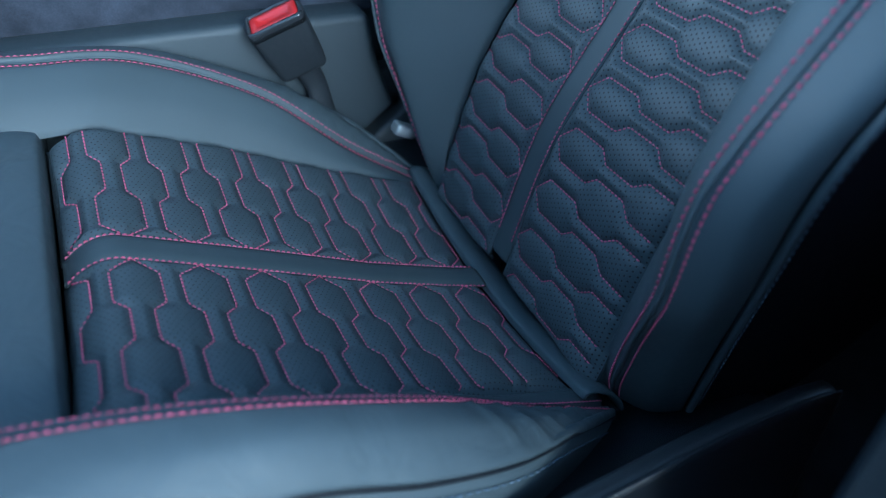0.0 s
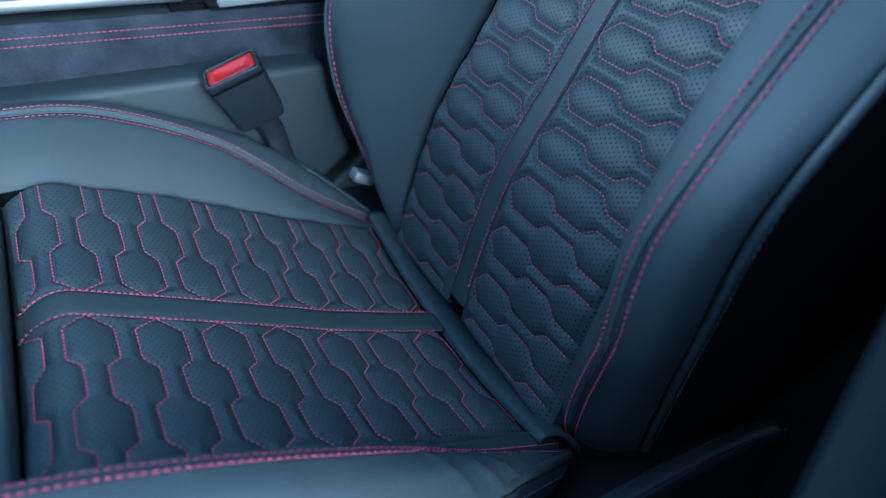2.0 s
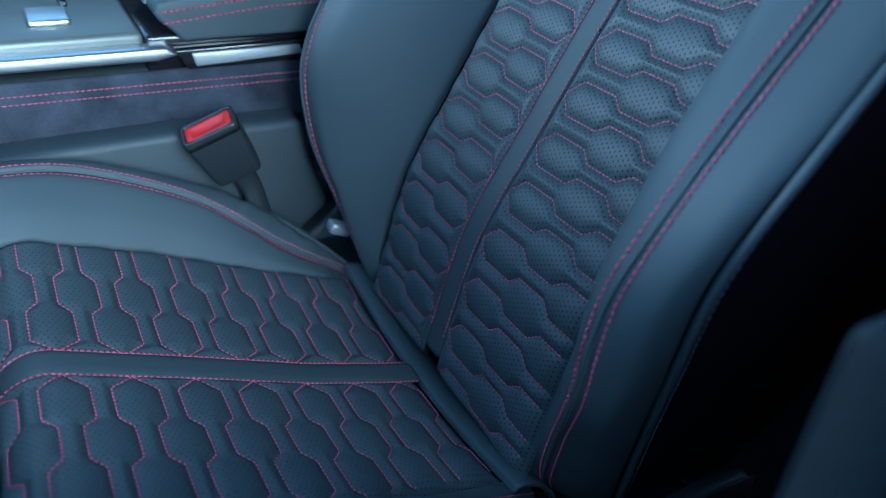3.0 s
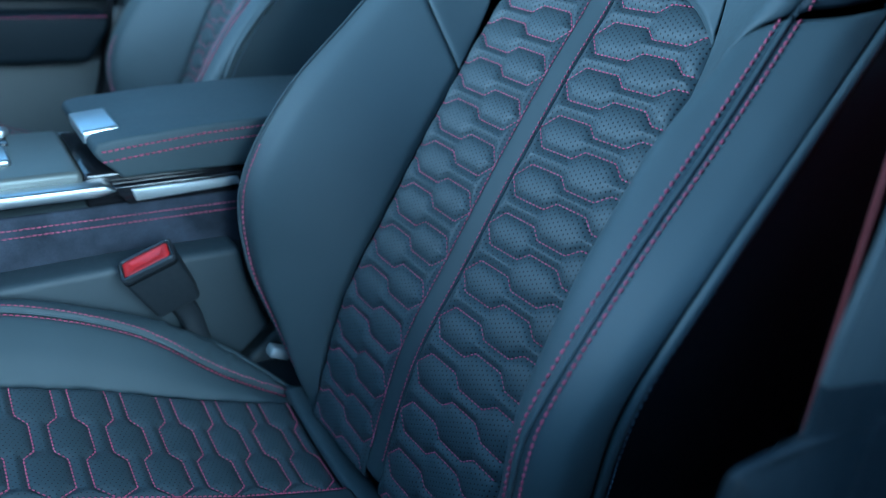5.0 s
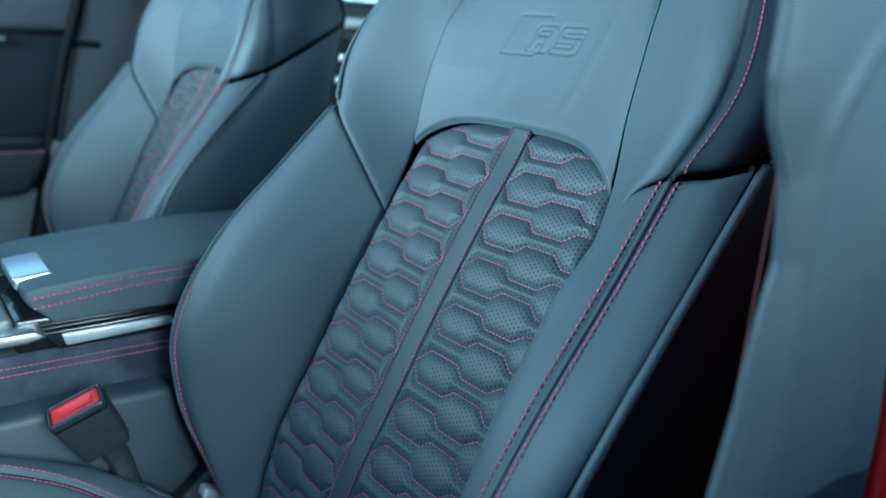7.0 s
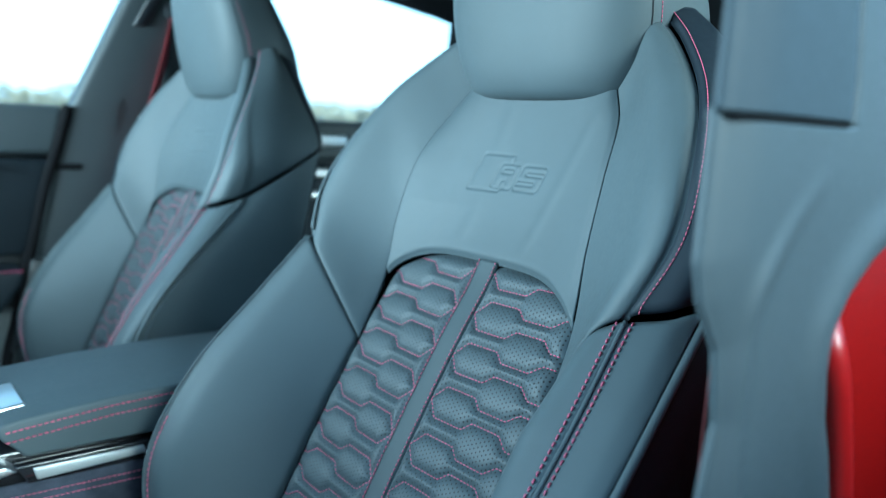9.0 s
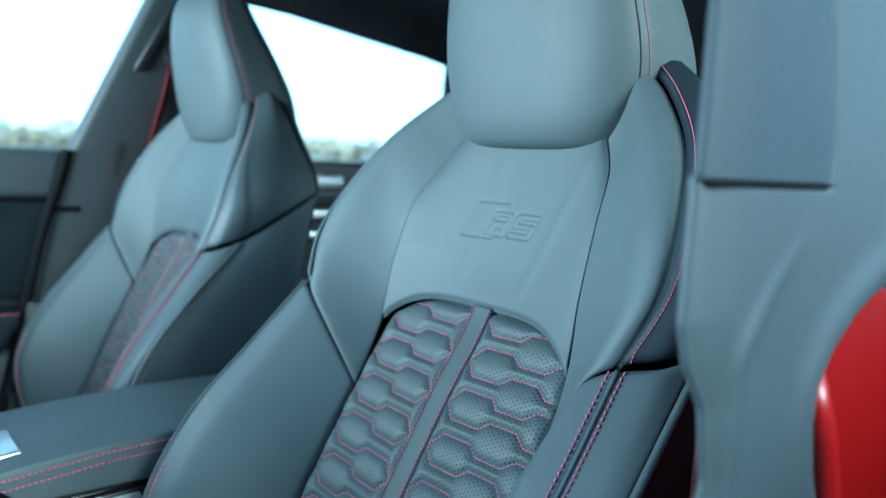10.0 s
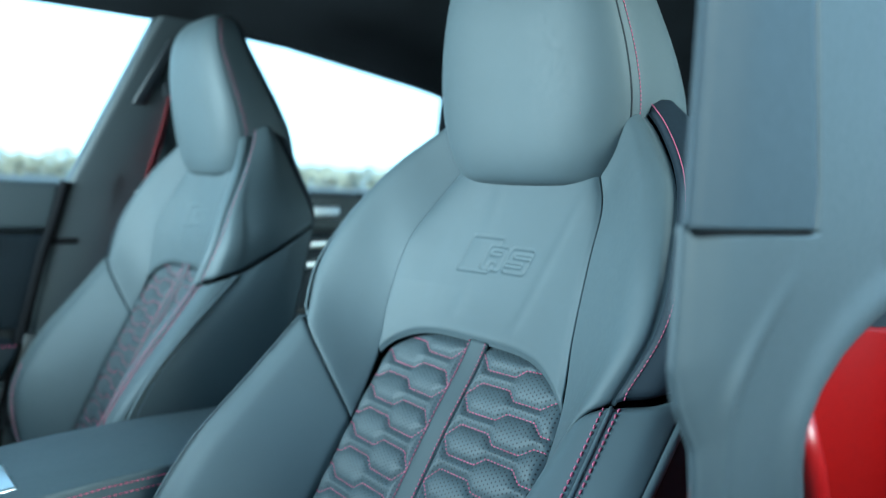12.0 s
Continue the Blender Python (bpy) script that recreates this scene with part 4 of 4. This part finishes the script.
right_edge = np.array([(0.190, 0.34), (0.185, 0.60), (0.175, 0.775), (0.1728, 0.808), (0.1659, 0.840), (0.1565, 0.870), (0.1472, 0.891), (0.1425, 0.914), (0.1432, 0.928), (0.1530, 0.941), (0.1722, 0.9550), (0.1907, 0.9633), (0.2130, 0.9715), (0.245, 0.980), (0.242, 1.10), (0.25, 1.46)])
rib_line = spline([(0.070, 0, 0.60), (0.069, 0, 0.80), (0.0685, 0, 0.88), (0.0670, 0, 0.919), (0.0662, 0, 0.944), (0.0688, 0, 0.9565), (0.0765, 0, 0.9688), (0.0885, 0, 0.9823), (0.1105, 0, 1.001)], 60)[:, [0, 2]]


def off_line(xx, zz, line):
    """Distance of the points from a polyline in the x-z plane."""
    best = np.full(xx.shape, 9.0)
    for (ax, az), (bx, bz) in zip(line[:-1], line[1:]):
        ex, ez = bx - ax, bz - az
        t = np.clip(((xx - ax) * ex + (zz - az) * ez) / (ex * ex + ez * ez), 0, 1)
        best = np.minimum(best, np.hypot(xx - ax - t * ex, zz - az - t * ez))
    return best


tz = np.concatenate([np.linspace(0.34, 0.735, 50), np.linspace(0.74, 0.80, 100), np.linspace(0.802, 1.015, 110), np.linspace(1.0155, 1.030, 40), np.linspace(1.032, 1.46, 90)])
xl, xr = np.interp(tz, left_edge[:, 1], left_edge[:, 0]), np.interp(tz, right_edge[:, 1], right_edge[:, 0])
xb = np.minimum(0.129 - 0.2 * np.maximum(tz - 1.04, 0), xl + 0.72 * (xr - xl))
tx = np.concatenate([xl[:, None] + (xb - xl)[:, None] * (1 - np.cos(np.linspace(0, math.pi / 2, 55)))[None, :], xb[:, None] + (xr - xb)[:, None] * np.sin(np.linspace(0, math.pi / 2, 36))[None, 1:]], 1)
zz = np.repeat(tz[:, None], 90, 1)
dl, dr, db = off_line(tx, zz, left_edge), off_line(tx, zz, right_edge), off_line(tx, zz, rib_line)
ty = -0.362 + 0.0016 * np.exp(-((dl / 0.004) ** 2)) + 0.0050 * np.exp(-((dl / 0.017) ** 2))
ty = ty - 0.0035 * np.exp(-(((dr - 0.017) / 0.011) ** 2)) + 0.010 * np.exp(-((dr / 0.005) ** 2))
ty = ty - 0.0022 * np.exp(-((db / 0.005) ** 2)) * np.clip((1.012 - zz) / 0.05, 0, 1)
upper = np.clip((zz - 1.0235) / 0.0015, 0, 1) * np.clip((0.129 - 0.2 * np.maximum(zz - 1.04, 0) - tx) / 0.006, 0, 1)
ty = ty - 0.0016 * upper + 0.003 * np.exp(-(((zz - 1.0228) / 0.0011) ** 2)) * np.clip((0.132 - tx) / 0.006, 0, 1) * np.clip(dl / 0.006, 0.25, 1)
g = np.stack([tx, ty, zz], -1)
facing = grid_normals(g)[..., 1].sum() > 0
corner = np.arange(tx.size).reshape(tx.shape)
mid_z = zz[:-1, :-1]
mid_up = ((mid_z > 1.0235) & (np.arange(89) < 54)[None, :]).astype(float)
# the lower piece is navy to paint in the shade low on the pillar
pieces = (("trim_cover", (mid_z > 0.785) & (mid_up < 0.5), trim_plastic, "pale grey soft plastic pillar cover"),
          ("lower_trim", mid_z <= 0.785, navy_plastic, "lower trim with a ledge, shade put into its dark colour"),
          ("upper_cover", (mid_z > 0.785) & (mid_up >= 0.5), upper_trim, "blue-grey upper pillar cover"))
bits = []
for nm, mask, mat, lb in pieces:
    ring = [corner[:-1, :-1], corner[:-1, 1:], corner[1:, 1:], corner[1:, :-1]]
    quads = np.stack([k[mask] for k in (ring[::-1] if facing else ring)], 1)
    used, again = np.unique(quads, return_inverse=True)
    bits.append(mesh_object(nm, g.reshape(-1, 3)[used], again.reshape(-1, 4).tolist(), mat, jamb, lb))
    mod = bits[-1].modifiers.new("thickness", "SOLIDIFY")
    mod.thickness, mod.offset = 0.004, -1.0
bits.append(part("trim_joint", box_bm(0.040, 0.130, -0.3612, -0.352, 1.0220, 1.0236, 0.0003, 1), rubber, jamb, "dark joint line"))
for b in bits:
    b.matrix_parent_inverse = j_inv if b.parent.parent is None else Matrix()
red_bm = prism_bm([(0.10, 0.30), (0.50, 0.30), (0.50, 0.955), (0.233, 0.9695), (0.193, 0.974), (0.10, 0.974)], "y", -0.358, -0.345, 0.003)
structure("jamb_seal", box_bm(0.180, 0.52, -0.354, -0.343, 0.950, 1.020, 0.003), navy_plastic, "dark seal above the red painted jamb", "seal")
structure("jamb_paint", red_bm, paint_red, "glossy red painted door jamb beside the trim", "door jamb", True)
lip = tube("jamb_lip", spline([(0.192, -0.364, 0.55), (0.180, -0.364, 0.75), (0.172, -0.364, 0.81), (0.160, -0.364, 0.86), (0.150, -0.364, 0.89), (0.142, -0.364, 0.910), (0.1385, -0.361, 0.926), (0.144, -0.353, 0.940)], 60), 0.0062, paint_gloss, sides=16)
tagged(lip, "glossy red painted edge along the door jamb", "door jamb", kind="structure")

# driver's belt, edge on beside the pillar, its shade painted in as darker red
strap = spline([(0.098, -0.3285, 1.25), (0.098, -0.328, 1.05), (0.098, -0.3275, 0.90), (0.098, -0.327, 0.75), (0.10, -0.326, 0.40)], 50)
g = np.stack([strap + np.array([0.036 * q, 0.0195 * q, 0]) for q in np.linspace(0, 1, 6)])
belt = grid_mesh("seat_belt", g, belt_shaded, None, thick=0.0011)
tagged(belt, "red woven driver's seat belt hanging beside the pillar", "seat belt")

# passenger's belt on the far pillar, its light painted in as brighter red
pstrap = spline([(0.318, 0.985, 1.205), (0.300, 0.985, 1.13), (0.272, 0.985, 1.03), (0.235, 0.985, 0.90), (0.20, 0.985, 0.70)], 50)
pbelt = thing("seat_belt", "red woven passenger's seat belt with its guide on the pillar", "seat belt", (0.30, 1.0, 1.0))
p_inv = Matrix.Translation((-0.30, -1.0, -1.0))
g = np.stack([pstrap + np.array([0.022 * q, 0.03 * q, 0]) for q in np.linspace(0, 1, 6)])
bits = [grid_mesh("webbing", g, belt_lit, pbelt, thick=0.0014),
        part("belt_guide", move_bm(box_bm(-0.035, 0.035, -0.012, 0.012, -0.016, 0.016, 0.007), pose(0.335, 0.995, 1.215, 0, -20, 0)), buckle_black, pbelt, "black plastic belt guide"),
        part("guide_bolt", move_bm(box_bm(-0.014, 0.014, -0.01, 0.01, -0.014, 0.014, 0.006), pose(0.345, 0.985, 1.245)), satin_silver, pbelt, "silver guide bolt"),
        part("belt_stop", move_bm(box_bm(-0.010, 0.010, -0.004, 0.004, -0.012, 0.012, 0.003), pose(0.262, 0.984, 0.995)), satin_silver, pbelt, "small pale belt stop")]
for b in bits:
    b.matrix_parent_inverse = p_inv if b.parent.parent is None else Matrix()
rail = structure("belt_height_rail", lean_in(prism_bm([(0.245, 1.17), (0.268, 1.17), (0.330, 1.30), (0.305, 1.30)], "y", 1.036, 1.05, 0.004, 2)), black_plastic, "black belt height slider on the pillar", "slider", True)


# ---- centre console ----
console = thing("centre_console", "dark suede centre console with silver trim between the seats", "centre console", (-0.1, 0.369, 0.28))
c_inv = Matrix.Translation((0.1, -0.369, -0.28))
bits = []
bits.append(part("console_body", box_bm(-0.80, 0.42, 0.288, 0.450, 0.28, 0.648, 0.01), grey_plastic, console))
for s in (-1, 1):
    f = lambda q: 0.369 + s * q
    a, b = sorted((f(0.084), f(0.092)))
    bits.append(part("suede_panel", prism_bm([(-0.80, 0.600), (-0.30, 0.596), (0.30, 0.586), (0.30, 0.648), (-0.30, 0.652), (-0.80, 0.655)], "y", a, b, 0.003), suede, console, "dark suede side panel with red stitching"))
    a, b = sorted((f(0.084), f(0.128)))
    bits.append(part("lower_panel", prism_bm([(-0.80, 0.30), (-0.19, 0.30), (0.016, 0.470), (0.050, 0.498), (0.044, 0.516), (0.030, 0.555), (0.022, 0.600), (-0.10, 0.602), (-0.30, 0.598), (-0.80, 0.59)], "y", a, b, 0.008, 4), console_plastic, console, "blue-grey lower side panel"))
    a, b = sorted((f(0.080), f(0.126)))
    bits.append(part("rear_panel", prism_bm([(-0.17, 0.30), (0.34, 0.30), (0.34, 0.58), (0.044, 0.598), (0.066, 0.494), (0.028, 0.462)], "y", a, b, 0.008, 4), dark_grey_plastic, console, "dark grey rear side panel"))
    for dz in (0.0, -0.0075):
        rows = [(np.stack([np.linspace(-0.60, 0.10, 200), np.full(200, f(0.0925)), np.linspace(0.648, 0.641, 200) + dz - 0.004], 1), np.repeat([[0, s * 1.0, 0]], 200, 0))]
        bits.append(stitch_rows("console_stitching", rows, red_thread, bits[-3] if dz == 0.0 else bits[-4], pitch=0.0050, length=0.0038, radius=0.0006))
    a, b = sorted((f(0.080), f(0.094)))
    bits.append(part("dark_inlay", prism_bm([(-0.077, 0.650), (0.30, 0.650), (0.30, 0.672), (-0.090, 0.670)], "y", a, b - 0.002 if s > 0 else b, 0.002), gloss_black, console, "gloss black inlay frame"))
    a, b = sorted((f(0.088), f(0.0965)))
    bits.append(part("silver_inlay", prism_bm([(-0.070, 0.6535), (0.035, 0.6575), (0.032, 0.6665), (-0.074, 0.6665)], "y", a, b, 0.0015), brushed_grey, console, "brushed grey inlay bar"))
    a, b = sorted((f(0.075), f(0.098)))
    bits.append(part("silver_rail", prism_bm([(-0.80, 0.664), (-0.105, 0.662), (-0.086, 0.666), (-0.096, 0.674), (-0.80, 0.676)], "y", a, b, 0.003, 3), satin_silver, console, "bright satin silver rail"))
bits.append(part("shifter_plate", box_bm(-0.80, -0.112, 0.292, 0.446, 0.655, 0.684, 0.006), shifter_metal, console, "brushed metal plate before the armrest"))
bits.append(part("selector_switch", box_bm(-0.205, -0.168, 0.330, 0.382, 0.683, 0.690, 0.003, 3), satin_silver, console, "pale rounded switch on the plate"))
bits.append(part("switch_slot", box_bm(-0.172, -0.164, 0.398, 0.440, 0.6835, 0.6865, 0.001, 2), gloss_black, console, "narrow black slot"))
knob = bmesh.new()
bmesh.ops.create_cone(knob, cap_ends=True, segments=20, radius1=0.008, radius2=0.0065, depth=0.008, matrix=Matrix.Translation((-0.167, 0.440, 0.6875)))
bits.append(part("round_button", knob, satin_silver, console, "small round pale button"))
bits.append(part("armrest_recess", box_bm(-0.112, 0.30, 0.292, 0.446, 0.64, 0.680, 0.004), gloss_black, console, "black recess under the armrest"))
for b in bits:
    b.matrix_parent_inverse = c_inv if b.parent.parent is None else Matrix()

arm = thing("armrest", "grey leather centre armrest with red stitching and silver latch", "armrest", (0.08, 0.369, 0.675))
a_inv = Matrix.Translation((-0.08, -0.369, -0.675))
prof = [(-0.079, 0.676), (0.33, 0.676), (0.33, 0.718), (0.25, 0.726), (0.10, 0.7265), (0.0, 0.7225), (-0.085, 0.7155), (-0.100, 0.7125), (-0.1035, 0.705), (-0.099, 0.697), (-0.085, 0.684)]
bits = [part("armrest_pad", prism_bm(prof, "y", 0.2785, 0.4595, 0.007, 4), leather, arm, "smooth leather armrest lid")]
for s in (-1, 1):
    for q, dz in ((0.0908, -0.0085), (0.0908, -0.0185)):
        n = np.array([0, s * 1.0, 0.1])
        xx = np.linspace(-0.096, 0.25, 150)
        rows = [(np.stack([xx, np.full(150, 0.369 + s * q), np.interp(xx, [-0.1, 0.0, 0.1, 0.25], [0.7125, 0.7225, 0.7265, 0.726]) + dz], 1), np.repeat([n], 150, 0))]
        bits.append(stitch_rows("armrest_stitching", rows, red_thread, bits[0], pitch=0.0056, length=0.0044, radius=0.0009))
latch = move_bm(box_bm(-0.018, 0.018, -0.038, 0.038, -0.009, 0.004, 0.003, 3), pose(-0.088, 0.352, 0.7135, 0, -6, 0))
bits.append(part("latch", latch, satin_silver, arm, "bright silver latch plate"))
for b in bits:
    b.matrix_parent_inverse = a_inv if b.parent.parent is None else Matrix()


# ---- belt buckle beside the driver's seat ----
def buckle():
    ob = thing("belt_buckle", "black seat belt buckle with a red release button, on a stalk", "belt buckle", (-0.03, 0.215, 0.50))
    inv = Matrix.Translation((0.03, -0.215, -0.50))
    down = Vector((0.45, 0.17, -0.87)).normalized()
    long = Vector((0.86, -0.20, 0.47))
    long = (long - down * long.dot(down)).normalized()
    wide = down.cross(long)
    m = Matrix.Translation(Vector((-0.0777, 0.214, 0.6155))) @ Matrix((long, wide, -down)).transposed().to_4x4()
    body = bmesh.new()
    bmesh.ops.create_cube(body, size=1.0)
    for v in body.verts:
        top = v.co.z > 0
        v.co = Vector((v.co.x * (0.054 if top else 0.046), v.co.y * (0.030 if top else 0.026), 0.0 if top else -0.062))
    bmesh.ops.bevel(body, geom=body.edges[:], offset=0.006, segments=4, affect="EDGES", profile=0.5)
    bits = [part("buckle_body", move_bm(body, m), buckle_black, ob, "black plastic buckle housing")]
    def rounded(hx, hy, r):
        return [(sx * (hx - r) + r * math.cos(w), sy * (hy - r) + r * math.sin(w))
                for sx, sy, w0 in ((1, 1, 0), (-1, 1, 90), (-1, -1, 180), (1, -1, 270)) for w in (radians(w0 + 15 * k) for k in range(7))]
    ring = bmesh.new()
    loops = [[ring.verts.new((x, y, z)) for x, y in rounded(hx, hy, r)]
             for hx, hy, r, z in ((0.0268, 0.0152, 0.0055, -0.006), (0.0268, 0.0152, 0.0055, 0.0024), (0.0258, 0.0142, 0.0050, 0.0036), (0.0236, 0.0120, 0.0038, 0.0036), (0.0228, 0.0112, 0.0034, 0.0026), (0.0228, 0.0112, 0.0034, -0.004))]
    for lo_l, hi_l in zip(loops, loops[1:] + loops[:1]):
        for k in range(28):
            ring.faces.new((lo_l[k], lo_l[(k + 1) % 28], hi_l[(k + 1) % 28], hi_l[k]))
    bits.append(part("button_rim", move_bm(ring, m), buckle_rim, bits[0], "grey rim round the button"))
    press = bmesh.new()
    loops = [[press.verts.new((x, y, z)) for x, y in rounded(hx, hy, r)]
             for hx, hy, r, z in ((0.0226, 0.0110, 0.0033, -0.004), (0.0226, 0.0110, 0.0033, 0.0018), (0.0216, 0.0100, 0.0030, 0.0026), (0.0165, 0.0062, 0.0025, 0.0022), (0.0145, 0.0045, 0.0020, 0.0008))]
    for lo_l, hi_l in zip(loops[:-1], loops[1:]):
        for k in range(28):
            press.faces.new((lo_l[k], lo_l[(k + 1) % 28], hi_l[(k + 1) % 28], hi_l[k]))
    press.faces.new(loops[0][::-1])
    press.faces.new(loops[-1])
    bits.append(part("release_button", move_bm(press, m), button_red, ob, "red release button with a pressed hollow"))
    s = np.array([m @ Vector((0, 0, -0.058)), m @ Vector((0.001, 0, -0.085)), (-0.030, 0.224, 0.508), (-0.010, 0.226, 0.45)])
    bits.append(tube("stalk", spline(s, 24), 0.012, buckle_black, ob, "black woven stalk", flat=0.45))
    for b in bits:
        b.matrix_parent_inverse = inv if b.parent.parent is None else Matrix()
    return ob


buckle()
anchor = part("seat_rail_bolt", move_bm(box_bm(-0.012, 0.012, -0.008, 0.008, -0.006, 0.006, 0.003), pose(0.040, 0.190, 0.497, 0, 25, 0)), brushed_grey)
tagged(anchor, "small pale metal bracket beside the seat", "bracket")

# ---- rear bench ----
bench = thing("rear_bench", "grey leather rear bench behind the front seats", "rear seat", (0.95, 0.369, 0.28))
b_inv = Matrix.Translation((-0.95, -0.369, -0.28))
bits = [part("bench_cushion", box_bm(0.72, 1.22, -0.28, 1.02, 0.28, 0.56, 0.04, 5), leather, bench, "grey leather bench cushion"),
        part("bench_back", prism_bm([(1.10, 0.50), (1.28, 0.98), (1.34, 1.0), (1.42, 0.98), (1.40, 0.30), (1.15, 0.30)], "y", -0.30, 1.03, 0.03, 4), leather, bench, "grey leather bench backrest")]
for b in bits:
    b.matrix_parent_inverse = b_inv if b.parent.parent is None else Matrix()
# ledges on the rear door seen between the seats
for z0, z1, x0, x1, mat, nm, lb in ((0.955, 0.985, 0.62, 0.74, satin_silver, "grab_handle", "pale grab handle on the rear door"), (0.885, 0.905, 0.60, 1.0, satin_silver, "door_strip", "pale metal strip along the rear door"), (0.838, 0.856, 0.60, 1.0, satin_silver, "door_strip", "pale metal strip along the rear door")):
    tagged(part(nm, box_bm(x0, x1, 1.030, 1.066, z0, z1, 0.006), mat), lb, "door trim")

# ---- far trees, with the bright sky's glare put into their pale colour ----
rng = np.random.default_rng(4)
verts, faces = [], []
for k in range(150):
    ang = radians(-25 + 100 * (k + rng.uniform(-0.4, 0.4)) / 150)
    dist = rng.uniform(170, 215)
    cx, cy = math.sin(ang) * dist, math.cos(ang) * dist
    tall = rng.uniform(4.2, 6.4)
    wide = rng.uniform(3.0, 5.0)
    for j in range(90):
        u = rng.normal(size=3)
        u /= np.linalg.norm(u)
        r = rng.uniform(0.45, 1.0)
        c = np.array([cx, cy, tall * 0.52]) + u * r * np.array([wide, wide, tall * 0.5])
        a, b = rng.normal(size=3), rng.normal(size=3)
        a /= np.linalg.norm(a)
        b -= a * (a @ b)
        b /= np.linalg.norm(b)
        s = rng.uniform(0.35, 0.8)
        i = len(verts)
        verts += [c - a * s - b * s * 0.6, c + a * s - b * s * 0.5, c + a * s * 0.8 + b * s * 0.6, c - a * s * 0.7 + b * s * 0.7]
        faces.append((i, i + 1, i + 2, i + 3))
trees = mesh_object("tree_line", verts, faces, foliage_with_glare, smooth=False)
tagged(trees, "distant row of trees beyond the windows, sky glare painted into their pale green", "trees", kind="stuff")
